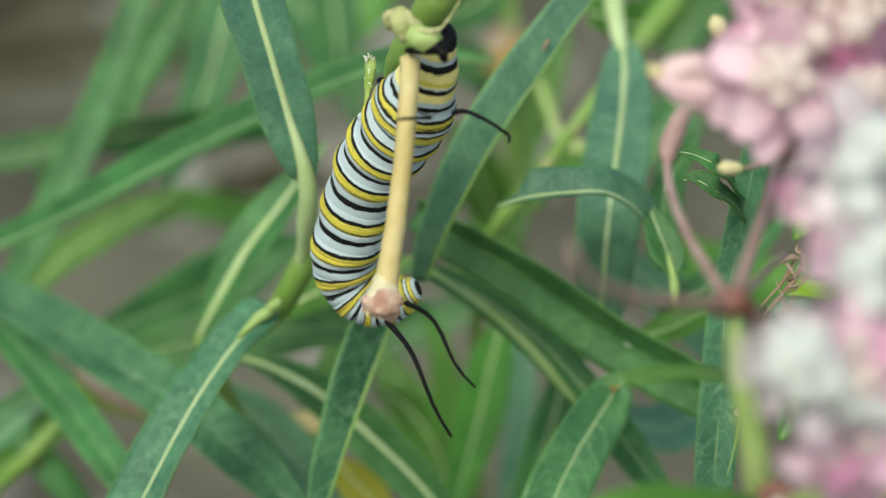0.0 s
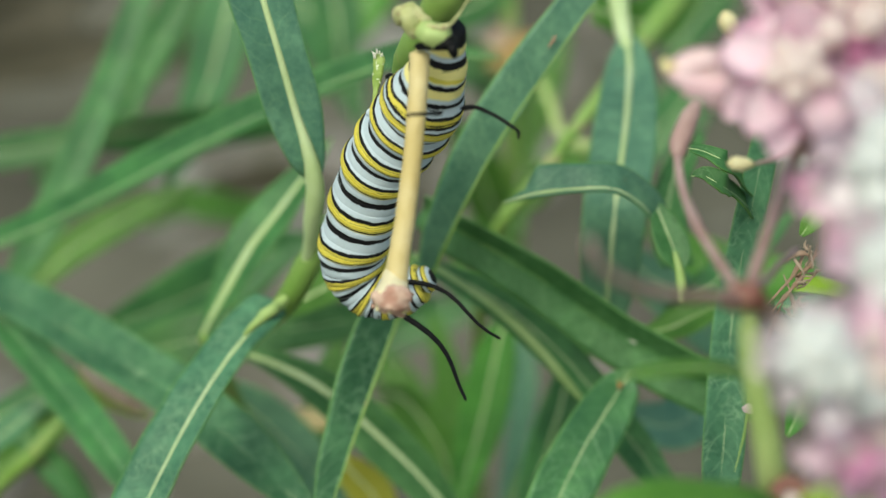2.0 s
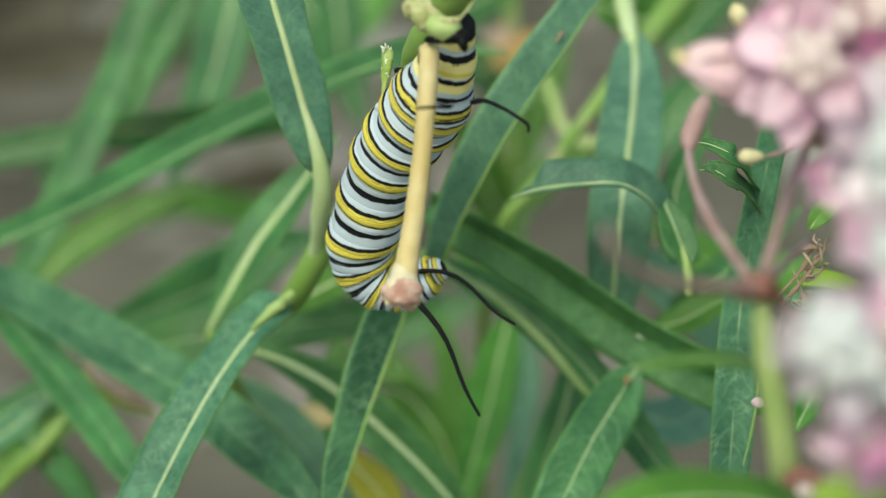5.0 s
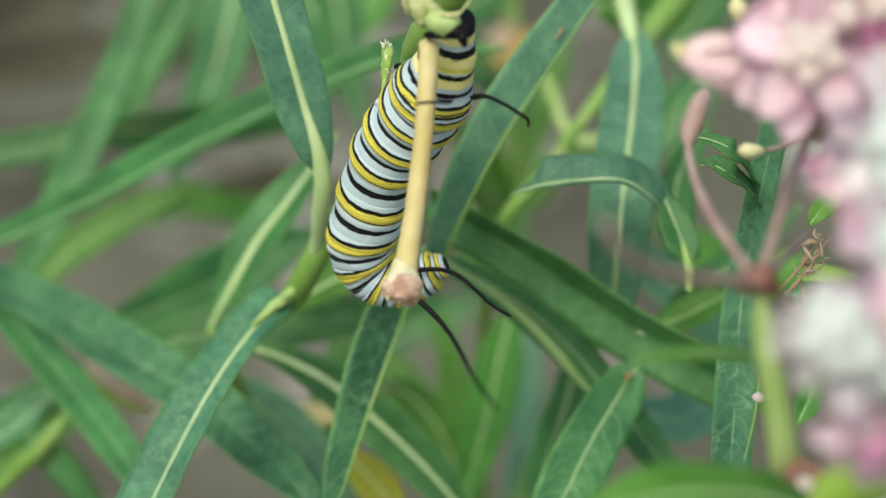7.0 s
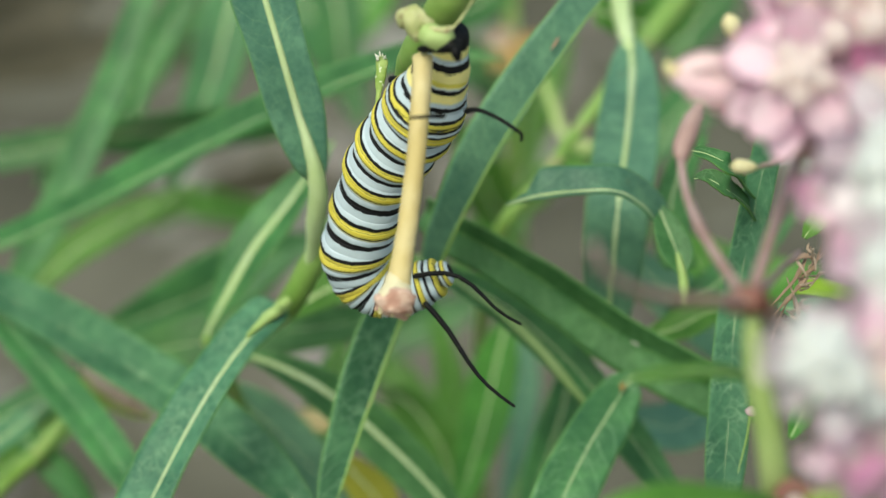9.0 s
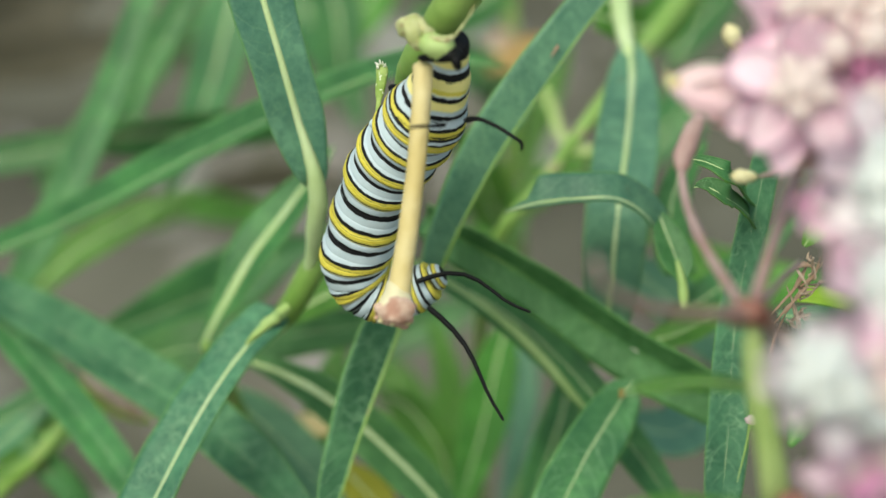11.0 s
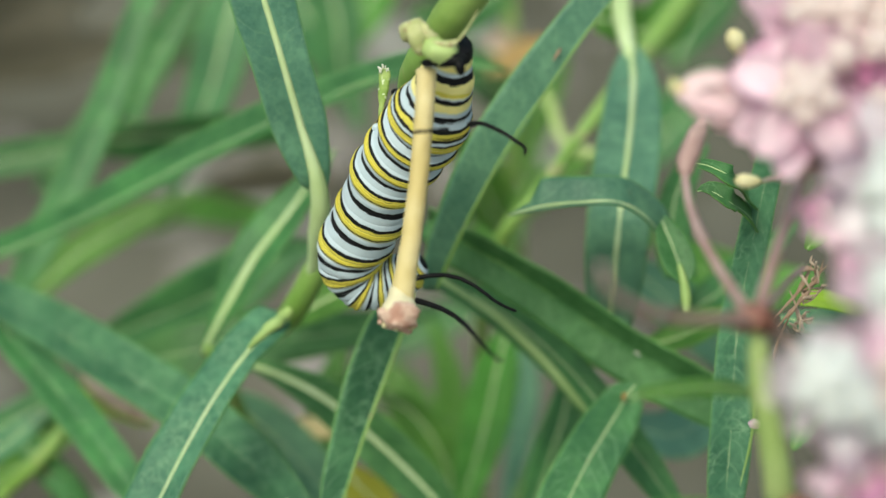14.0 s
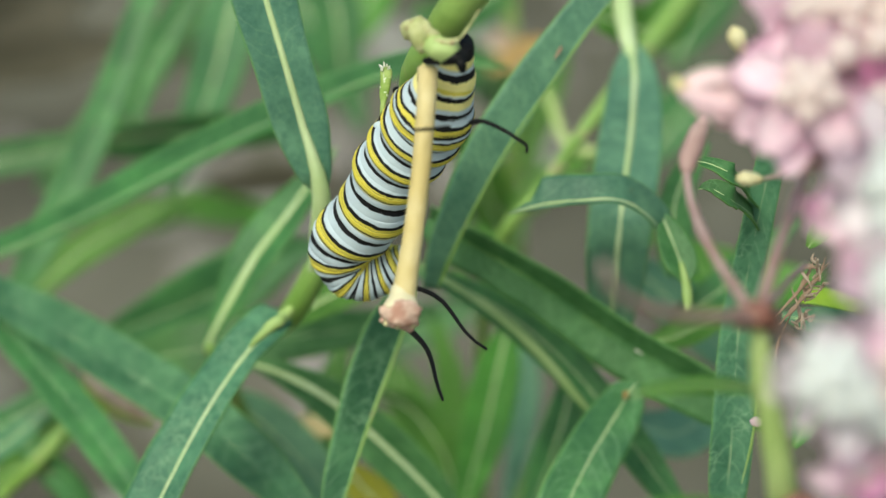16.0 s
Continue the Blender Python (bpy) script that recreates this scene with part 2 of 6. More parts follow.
OLIVE = (0.05, 0.04, 0.01)
YELLOW, GOLD, BLACKISH, WHITE, CREAM = (0.76, 0.66, 0.12), (0.60, 0.46, 0.02), (0.012, 0.012, 0.014), (0.56, 0.66, 0.73), (0.76, 0.72, 0.34)
LEMON = (0.95, 0.85, 0.34)
SKIN = striped_skin("striped_caterpillar_skin", [
    (0.0, GOLD), (0.015, YELLOW), (0.045, YELLOW), (0.053, OLIVE), (0.063, YELLOW), (0.082, YELLOW), (0.09, BLACKISH), (0.125, BLACKISH), (0.135, CREAM), (0.19, WHITE),
    (0.33, WHITE), (0.34, BLACKISH), (0.495, BLACKISH), (0.505, WHITE), (0.775, WHITE), (0.785, BLACKISH), (0.872, BLACKISH),
    (0.882, YELLOW), (0.935, YELLOW), (0.943, OLIVE), (0.953, YELLOW), (0.98, YELLOW), (1.0, GOLD)])
SKIN_SECOND = striped_skin("striped_second_skin", [
    (0.0, LEMON), (0.05, WHITE), (0.07, BLACKISH), (0.16, BLACKISH), (0.17, LEMON), (0.28, LEMON), (0.32, WHITE), (0.385, WHITE),
    (0.395, BLACKISH), (0.48, BLACKISH), (0.49, WHITE), (0.60, WHITE), (0.61, BLACKISH), (0.66, BLACKISH), (0.67, YELLOW), (0.75, YELLOW),
    (0.76, BLACKISH), (0.81, BLACKISH), (0.82, WHITE), (0.87, WHITE), (0.88, BLACKISH), (0.91, BLACKISH), (0.92, YELLOW), (1.0, YELLOW)])
SKIN_REAR = striped_skin("striped_rear_skin", [
    (0.0, BLACKISH), (0.24, BLACKISH), (0.26, LEMON), (0.42, LEMON), (0.50, WHITE), (0.565, WHITE), (0.575, BLACKISH), (0.74, BLACKISH),
    (0.755, LEMON), (0.94, LEMON)])


# ---- building helpers ----
def part(name, bm, material, parent, label="", smooth=True):
    """Links a bmesh, built in world coordinates, as one mesh object under a thing or a part."""
    root = parent
    while root.parent:
        root = root.parent
    bmesh.ops.translate(bm, verts=bm.verts, vec=-root.location)
    me = bpy.data.meshes.new(name)
    bm.to_mesh(me)
    bm.free()
    me.materials.append(material)
    if smooth:
        me.polygons.foreach_set("use_smooth", [True] * len(me.polygons))
    ob = new(name, me)
    ob.parent = parent
    return tagged(ob, label)


def piece(name, me, m, parent, label=""):
    """An object on a shared mesh, at the pose m in its parent's space."""
    ob = new(name, me)
    ob.parent, ob.matrix_basis = parent, m
    return tagged(ob, label)


def mesh_of(bm, name, material):
    me = bpy.data.meshes.new(name)
    bm.to_mesh(me)
    bm.free()
    me.materials.append(material)
    me.polygons.foreach_set("use_smooth", [True] * len(me.polygons))
    return me


def thing(name, place, label, category, group="", kind=""):
    ob = new(name)
    ob.empty_display_size = 0.005
    ob.location = place
    return tagged(ob, label, category, group, kind)


def curve_points(points, count):
    """A smooth curve through points (of any number of values), sampled evenly along its length."""
    p = np.array(points, float)
    p = np.vstack([2 * p[0] - p[1], p, 2 * p[-1] - p[-2]])
    fine = []
    for i in range(1, len(p) - 2):
        a, b, c, d = p[i - 1:i + 3]
        for s in np.linspace(0, 1, 24, endpoint=False):
            fine.append(0.5 * (2 * b + (c - a) * s + (2 * a - 5 * b + 4 * c - d) * s * s + (3 * b - a - 3 * c + d) * s ** 3))
    fine.append(p[-2])
    fine = np.array(fine)
    run = np.concatenate([[0], np.cumsum(np.linalg.norm(np.diff(fine[:, :3], axis=0), axis=1))])
    at = np.linspace(0, run[-1], count)
    return np.stack([np.interp(at, run, fine[:, k]) for k in range(p.shape[1])], 1), run[-1]


def tube(points, radii, count=24, sides=12, rough=0.0, flat=1.0):
    """A tapered stem through the points, with rounded ends; radii in metres, at the points."""
    rows, length = curve_points([(*p, r) for p, r in zip(points, radii)], count)
    bm = bmesh.new()
    rings = []
    tang = np.gradient(rows[:, :3], axis=0)
    side = Vector((0.31, 0.77, 0.55))
    for k, row in enumerate(rows):
        t = Vector(tang[k]).normalized()
        side = (side - t * side.dot(t)).normalized()
        other = t.cross(side)
        end = min(k, count - 1 - k)
        r = row[3] * (0.55 if end == 0 else 0.9 if end == 1 else 1.0)
        ring = []
        for j in range(sides):
            a = 2 * math.pi * j / sides
            o = side * math.cos(a) + other * math.sin(a) * flat
            q = Vector(row[:3]) + o * r
            if rough:
                q += o * r * rough * (noise.noise(q * 700) + 0.5 * noise.noise(q * 2300))
            ring.append(bm.verts.new(q))
        rings.append(ring)
    for a, b in zip(rings, rings[1:]):
        for j in range(sides):
            bm.faces.new((a[j], a[(j + 1) % sides], b[(j + 1) % sides], b[j]))
    bm.faces.new(rings[0][::-1])
    bm.faces.new(rings[-1])
    bmesh.ops.recalc_face_normals(bm, faces=bm.faces)
    return bm


FRONT = Vector((0.0, -0.866, 0.5))
UP = Vector((0.0, 0.5, 0.866))


def leaf(plant, spine, face=(0, 0), fold=0.18, material=None, rib=0.055, twist=0.0, droop=0.0, bites=(), wave=0.04, halves=(1, 1), label="", steps=44, rib_material=None):
    """A lance-shaped blade with thickness along a spine of (x, y, z, width in mm), and its midrib as a part.
    face: degrees by which the upper side leans back (up to the sky) and to the right; fold: how far the margins rise
    beside the midrib, per half width; halves: how far each half of the blade reaches; bites: (start, end, side, depth)
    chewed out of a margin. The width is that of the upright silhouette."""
    rows, length = curve_points(spine, steps)
    tang = np.gradient(rows[:, :3], axis=0)
    lean = Vector((math.sin(radians(face[1])), 0, 0)) + FRONT * (math.cos(radians(face[0]))) + UP * math.sin(radians(face[0]))
    across = 11
    bm = bmesh.new()
    uv = bm.loops.layers.uv.new("UVMap")
    top, low, where = [], [], {}
    centre = []
    for k, row in enumerate(rows):
        u = k / (steps - 1)
        t = Vector(tang[k]).normalized()
        n = (lean - t * lean.dot(t)).normalized()
        n.rotate(Matrix.Rotation(radians(twist * (u - 0.5)), 3, t))
        side = t.cross(n)
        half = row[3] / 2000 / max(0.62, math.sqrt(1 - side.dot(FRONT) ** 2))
        p = Vector(row[:3])
        centre.append((p + n * 0.00008, n, half))
        thick = min(0.00028, 0.2 * half + 0.00004)
        ra, rb = [], []
        for j in range(across):
            v = 2 * j / (across - 1) - 1
            reach = half * halves[v > 0]
            for a, b, s, d in bites:
                if s * v > 0 and a < u < b:
                    edge = min((u - a), (b - u)) / (b - a) * 2
                    reach *= 1 - d * min(1, edge * 5) * (0.85 + 0.3 * noise.noise(Vector((u * 60, v, 3))))
            rise = fold * abs(v) * reach - droop * v * v * reach
            ripple = wave * half * abs(v) ** 1.5 * noise.noise(Vector((u * length * 160 + 9 * s_seed(spine), v * 1.3, s_seed(spine))))
            q = p + side * (v * reach) + n * (rise + 2.2 * ripple) + side * ripple
            a = bm.verts.new(q + n * thick * 0.5)
            b = bm.verts.new(q - n * thick * 0.5)
            where[a] = where[b] = (u * length * 1000, v)
            ra.append(a)
            rb.append(b)
        top.append(ra)
        low.append(rb)
    for k in range(steps - 1):
        for j in range(across - 1):
            bm.faces.new((top[k][j], top[k + 1][j], top[k + 1][j + 1], top[k][j + 1]))
            bm.faces.new((low[k][j], low[k][j + 1], low[k + 1][j + 1], low[k + 1][j]))
        for j in (0, across - 1):
            bm.faces.new((top[k][j], low[k][j], low[k + 1][j], top[k + 1][j]))
    for k in (0, steps - 1):
        for j in range(across - 1):
            bm.faces.new((top[k][j], top[k][j + 1], low[k][j + 1], low[k][j]))
    bmesh.ops.recalc_face_normals(bm, faces=bm.faces)
    for f in bm.faces:
        for l in f.loops:
            l[uv].uv = where[l.vert]
    blade = part("leaf", bm, material or LEAF, plant, label)
    if rib:
        pick = centre[::4] + ([] if (steps - 1) % 4 == 0 else [centre[-1]])
        widest = max(h for _, _, h in centre)
        radii = [max(0.00007, widest * rib * (1.35 - 0.95 * i / len(pick)) * min(1, 0.3 + h / widest)) for i, (_, _, h) in enumerate(pick)]
        part("midrib", tube([c for c, _, _ in pick], radii, steps, 8), rib_material or RIB, blade, "pale yellow-green midrib" if rib_material is None else "bright green midrib")
    return blade


def s_seed(spine):
    """A number of its own for each spine, for uneven margins."""
    return (spine[0][0] * 91.7 + spine[-1][2] * 57.3 + spine[-1][0] * 23.1) % 7.0


def stem(plant, points, radii, material=None, name="stem", label="", count=40):
    return part(name, tube(points, radii, count, 14, 0.06), material or STEM, plant, label)


# ---- ground ----
def ground():
    bm = bmesh.new()
    marks = [-300, -60, -15, -5] + [x * 0.25 for x in range(-12, 13)] + [5, 15, 60, 300]
    grid = [[bm.verts.new((x, y, 0.02 * noise.noise(Vector((x, y, 0)) * 1.7) * (1 if abs(x) < 4 and abs(y) < 4 else 0))) for x in marks] for y in marks]
    for i in range(len(marks) - 1):
        for j in range(len(marks) - 1):
            bm.faces.new((grid[i][j], grid[i][j + 1], grid[i + 1][j + 1], grid[i + 1][j]))
    me = mesh_of(bm, "ground", SOIL)
    tagged(new("ground", me), "bare grey-brown soil under the milkweed plants", "ground", kind="structure")
    rng = random.Random(4)
    bm = bmesh.new()
    for _ in range(700):
        x, y, r = rng.uniform(-1.3, 1.3), rng.uniform(0.5, 3.2), rng.uniform(0.008, 0.035)
        m = Matrix.LocRotScale((x, y, r * 0.25), Euler((rng.uniform(-.3, .3), rng.uniform(-.3, .3), rng.uniform(0, 6))), (r, r * rng.uniform(.5, .9), r * .5))
        bmesh.ops.create_icosphere(bm, subdivisions=1, radius=1, matrix=m)
    tagged(new("gravel", mesh_of(bm, "gravel", STONE)), "scattered grey stones lying on the soil", "gravel", kind="stuff")


ground()

# ---- the milkweed stem that carries the caterpillar ----
host = thing("milkweed_plant", (-0.0784, 0.5378, 0.2415), "green milkweed stem with narrow leaves and a cut flower stalk", "plant", "milkweed plants")
host.location.z = 0.0
stem(host, [(0.0036, 0.2763, 0.6308), (0.0004, 0.2788, 0.6251), (-0.0017, 0.2811, 0.6209), (-0.0032, 0.2834, 0.6169)], [0.0023, 0.0024, 0.00235, 0.0019], STEM_PALE, name="stem")
stem(host, [(-0.0013, 0.2814, 0.6193), (-0.0049, 0.2878, 0.6124), (-0.0070, 0.2969, 0.6002), (-0.0126, 0.3040, 0.5845), (-0.0189, 0.3079, 0.5714), (-0.0234, 0.3103, 0.5615), (-0.0283, 0.3159, 0.5532), (-0.0360, 0.3259, 0.5385), (-0.0467, 0.3511, 0.5082), (-0.0636, 0.4176, 0.4334)],
     [0.00189, 0.00209, 0.00158, 0.00148, 0.00184, 0.00186, 0.00150, 0.00140, 0.00174, 0.00225], name="stem", count=60)
leg = Vector((-0.0636, 0.4176, 0.4334))
stem(host, [leg, leg + Vector((-0.01, 0.01, -0.15)), Vector((leg.x - 0.02, leg.y + 0.02, -0.01))], [0.0023, 0.003, 0.004], name="stem")
part("node", tube([(-0.0042, 0.2757, 0.6215), (-0.0030, 0.2738, 0.6213), (-0.0019, 0.2732, 0.6211), (-0.0005, 0.2744, 0.6213)], [0.00081, 0.00148, 0.00155, 0.00094], 24, 16, 0.25), PEDUNCLE, host, "swollen pale green node")
part("node", tube([(-0.0061, 0.2769, 0.6227), (-0.0054, 0.2752, 0.6227), (-0.0049, 0.2747, 0.6218), (-0.0042, 0.2751, 0.6205)], [0.0011, 0.0014, 0.0011, 0.0009], 40, 24, 0.4), KNOB, host, "callused yellowish node rim")
part("node", tube([(-0.0051, 0.2776, 0.6229), (-0.0045, 0.2755, 0.6232), (-0.0036, 0.2749, 0.6222), (-0.0034, 0.2749, 0.6212)], [0.0007, 0.00085, 0.00085, 0.0007], 24, 16, 0.5), KNOB, host)
part("node", tube([(-0.0036, 0.2737, 0.6221), (-0.0024, 0.2728, 0.6226), (-0.0012, 0.2727, 0.6225), (-0.0004, 0.2738, 0.6223)], [0.0003, 0.0004, 0.0004, 0.0003], 24, 12, 0.5), KNOB, host)
part("node", tube([(0.0022, 0.2743, 0.6262), (0.0012, 0.2734, 0.6247), (0.0001, 0.2731, 0.6232), (-0.0007, 0.2736, 0.6220)], [0.00008, 0.00012, 0.00016, 0.00018], 24, 12, 0.5), KNOB, host, "pale corky seam beside the stem")
part("joint", tube([(-0.0267, 0.3039, 0.5624), (-0.0248, 0.3034, 0.5644), (-0.0231, 0.3051, 0.5654)], [0.00057, 0.00081, 0.00089], 20, 14, 0.35), PEDUNCLE, host, "pale swollen leaf joint")
stub = part("bud_stub", tube([(-0.0099, 0.2855, 0.6054), (-0.0097, 0.2873, 0.6066), (-0.0095, 0.2897, 0.6077), (-0.0093, 0.2915, 0.6089), (-0.0093, 0.2925, 0.6096)], [0.00026, 0.00036, 0.00066, 0.00074, 0.00058], 36, 14, 0.22, 0.6), STUB, host, "small green bud stub speckled with white")
for a, b in (((-0.0097, 0.2915, 0.6098), (-0.0102, 0.2915, 0.6104)), ((-0.0095, 0.2916, 0.6100), (-0.0096, 0.2916, 0.6107)), ((-0.0092, 0.2916, 0.6100), (-0.0092, 0.2915, 0.6105)), ((-0.0090, 0.2915, 0.6098), (-0.0088, 0.2914, 0.6103)), ((-0.0098, 0.2914, 0.6096), (-0.0100, 0.2912, 0.6099))):
    part("bud_tip", tube([a, Vector(a).lerp(Vector(b), 0.5), b], [0.0002, 0.00016, 0.00007], 10, 8, 0.7), SILK, stub, "ragged white tip of the stub")

# the dead flower stalk that stands out in front of the caterpillar
stalk = part("flower_stalk", tube([(-0.0040, 0.2759, 0.6179), (-0.0041, 0.2741, 0.6148), (-0.0048, 0.2698, 0.6070), (-0.0058, 0.2660, 0.5997), (-0.0067, 0.2632, 0.5949), (-0.0070, 0.2621, 0.5930)],
                                  [0.00126, 0.00122, 0.00118, 0.00127, 0.00140, 0.00162], 130, 20, 0.06), STALK, host, "smooth pale yellow dried flower stalk")
part("stalk_end", tube([(-0.0069, 0.2632, 0.5946), (-0.0071, 0.2623, 0.5934), (-0.0072, 0.2615, 0.5926), (-0.0073, 0.2609, 0.5919)], [0.00137, 0.00165, 0.00213, 0.00247], 24, 24, 0.08), STALK_PALE, stalk, "cream flared end of the stalk")
part("stalk_scar", tube([(-0.0073, 0.2610, 0.5920), (-0.0073, 0.2602, 0.5917), (-0.0074, 0.2595, 0.5914), (-0.0075, 0.2592, 0.5910)], [0.00247, 0.00240, 0.00185, 0.00103], 24, 28, 0.35), SCAR, stalk, "pinkish-brown scarred tip")
rng = random.Random(8)
for k in range(20):
    a = 2.399 * k
    d = 5 + 29 * (k / 20) ** 0.5
    base = Vector((-0.0074, 0.2592, 0.5919)) + Vector((math.cos(a), 0, 0)) * 0.00007 * d + UP * 0.00007 * d * 0.36 * math.sin(a) - FRONT * 0.0014 * (d / 34) ** 2
    part("scar_bump", tube([base, base + FRONT * 0.0005 - UP * 0.0003], [0.00007 * rng.uniform(4, 7.5), 0.00007 * rng.uniform(3, 5)], 8, 10, 0.5), SCAR if k % 3 else BUD, stalk)

# leaves of this stem
stem(host, [(-0.0206, 0.3087, 0.5677), (-0.0196, 0.3062, 0.5733), (-0.0191, 0.3039, 0.5783), (-0.0185, 0.3023, 0.5836), (-0.0188, 0.3020, 0.5882), (-0.0197, 0.3023, 0.5919), (-0.0209, 0.3029, 0.5963)], [0.00087, 0.00102, 0.00126, 0.00134, 0.00110, 0.00079, 0.00039], RIB, "petiole", "pale green leaf stalk")
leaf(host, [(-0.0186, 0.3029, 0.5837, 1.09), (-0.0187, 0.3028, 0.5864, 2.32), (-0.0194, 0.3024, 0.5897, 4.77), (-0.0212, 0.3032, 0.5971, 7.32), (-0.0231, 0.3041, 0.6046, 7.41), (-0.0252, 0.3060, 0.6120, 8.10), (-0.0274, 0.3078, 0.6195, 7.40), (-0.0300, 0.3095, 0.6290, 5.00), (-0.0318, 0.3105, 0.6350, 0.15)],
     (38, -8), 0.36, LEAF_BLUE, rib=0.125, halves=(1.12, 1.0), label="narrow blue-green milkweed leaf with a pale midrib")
leaf(host, [(-0.0240, 0.3066, 0.5630, 2.20), (-0.0250, 0.3056, 0.5630, 5.60), (-0.0268, 0.3036, 0.5622, 6.00), (-0.0306, 0.2990, 0.5598, 6.05), (-0.0355, 0.2907, 0.5555, 6.59), (-0.0409, 0.2809, 0.5486, 7.12), (-0.0442, 0.2736, 0.5440, 6.12), (-0.0464, 0.2676, 0.5415, 0.23)],
     (36, -15), 0.14, LEAF_TEAL, rib=0.062, halves=(0.72, 1.28), label="long lance-shaped milkweed leaf with a pale midrib")
part("leaf_collar", tube([(-0.0288, 0.2978, 0.5636), (-0.0269, 0.2978, 0.5656), (-0.0257, 0.2984, 0.5665), (-0.0246, 0.2987, 0.5672), (-0.0236, 0.3007, 0.5667)], [0.0003, 0.0006, 0.0008, 0.0008, 0.0005], 20, 14, 0.3), STEM_PALE, host, "pale collar where the leaf joins the stem")
leaf(host, [(-0.0026, 0.3102, 0.5654, 3.25), (0.0005, 0.3104, 0.5737, 6.42), (0.0067, 0.3128, 0.5858, 8.42), (0.0131, 0.3159, 0.5951, 8.21), (0.0185, 0.3198, 0.6019, 7.20), (0.0242, 0.3243, 0.6077, 5.54), (0.0274, 0.3270, 0.6125, 0.24)],
     (30, 25), 0.15, LEAF_BLUE, rib=0.05, rib_material=STEM, halves=(1.3, 0.08), label="long milkweed leaf with a rust spot")
leaf(host, [(-0.0058, 0.3077, 0.5669, 3.06), (-0.0075, 0.3029, 0.5627, 6.41), (-0.0104, 0.2973, 0.5569, 6.69), (-0.0132, 0.2916, 0.5511, 5.38), (-0.0159, 0.2866, 0.5445, 3.79), (-0.0186, 0.2827, 0.5396, 0.24)],
     (-34, 0), 0.2, LEAF_TEAL, rib=0.075, rib_material=STEM, twist=20, halves=(0.07, 1.7), label="dark narrow leaf edged by its bright green midrib")

# a tiny raised white fleck on the dark leaf
part("white_speck", tube([(0.0258, 0.3061, 0.5577), (0.0264, 0.3058, 0.5576), (0.0270, 0.3057, 0.5572)], [0.00006, 0.00012, 0.00006], 10, 8, 0.6), SILK, host, "tiny white fleck")
part("rust_spot", tube([(0.0137, 0.3165, 0.5990), (0.0143, 0.3168, 0.5999), (0.0148, 0.3172, 0.6007)], [0.00012, 0.00024, 0.00012], 10, 8, 0.6), DRY, host, "small rust-brown blemish")

# ---- the plants beside and behind ----
near_right = thing("milkweed_plant", (0.1208, 0.5349, 0.1765), "leafy green milkweed behind the flower heads", "plant", "milkweed plants")
near_right.location.z = 0.0
stem(near_right, [(0.0441, 0.3966, 0.5770), (0.0365, 0.3831, 0.5736), (0.0282, 0.3694, 0.5698), (0.0206, 0.3601, 0.5638), (0.0140, 0.3514, 0.5586), (0.0086, 0.3483, 0.5532), (0.0062, 0.3600, 0.5335), (0.0058, 0.3850, 0.4968), (0.0080, 0.4367, 0.4265)],
     [0.00208, 0.00217, 0.00154, 0.00115, 0.00120, 0.00122, 0.00122, 0.00139, 0.00157], count=60)
low = Vector((0.0080, 0.4367, 0.4265))
stem(near_right, [low, low + Vector((0.01, 0.01, -0.15)), Vector((low.x + 0.02, low.y + 0.02, -0.01))], [0.0018, 0.003, 0.004])
stem(near_right, [(0.0170, 0.4094, 0.5492), (0.0191, 0.4042, 0.5461), (0.0203, 0.4003, 0.5433), (0.0233, 0.3971, 0.5418), (0.0276, 0.3945, 0.5434), (0.0303, 0.3915, 0.5481)], [0.00071, 0.00101, 0.00101, 0.00111, 0.00091, 0.00061], PEDUNCLE, "petiole", "pale bent petiole")
stem(near_right, [(0.0271, 0.3680, 0.5875), (0.0268, 0.3580, 0.5861), (0.0273, 0.3477, 0.5843)], [0.00162, 0.00153, 0.00117], RIB, "petiole", "pale thick petiole")
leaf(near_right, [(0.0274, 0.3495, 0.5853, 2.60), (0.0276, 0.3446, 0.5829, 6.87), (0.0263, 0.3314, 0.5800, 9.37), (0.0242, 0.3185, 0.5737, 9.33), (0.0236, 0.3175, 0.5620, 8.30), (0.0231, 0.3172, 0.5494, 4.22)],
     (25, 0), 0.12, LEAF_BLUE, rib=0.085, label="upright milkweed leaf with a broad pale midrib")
leaf(near_right, [(0.0242, 0.3836, 0.5744, 4.72), (0.0354, 0.3918, 0.5686, 8.70), (0.0441, 0.4058, 0.5729, 5.94)], (10, 10), 0.1, LEAF_FRESH)
leaf(near_right, [(0.0074, 0.3052, 0.5806, 0.78), (0.0114, 0.3036, 0.5828, 6.4), (0.0137, 0.3033, 0.5834, 7.0), (0.0175, 0.3026, 0.5842, 6.52), (0.0226, 0.3031, 0.5839, 6.53), (0.0268, 0.3050, 0.5802, 6.28), (0.0291, 0.3060, 0.5760, 4.75), (0.0308, 0.3058, 0.5726, 1.59)],
     (30, 15), 0.2, LEAF_BLUE, rib=0.05, halves=(1.0, 0.16), bites=((-0.6, 0.19, -1, 0.86),), label="arching milkweed leaf with a chewed margin")
leaf(near_right, [(0.0287, 0.3079, 0.5796, 0.63), (0.0295, 0.3059, 0.5780, 3.16), (0.0305, 0.3036, 0.5762, 4.72), (0.0314, 0.3013, 0.5743, 4.40), (0.0319, 0.2992, 0.5726, 0.63)],
     (-8, 10), 0.3, LEAF_DEEP, rib=0.05, label="hanging leaf base")
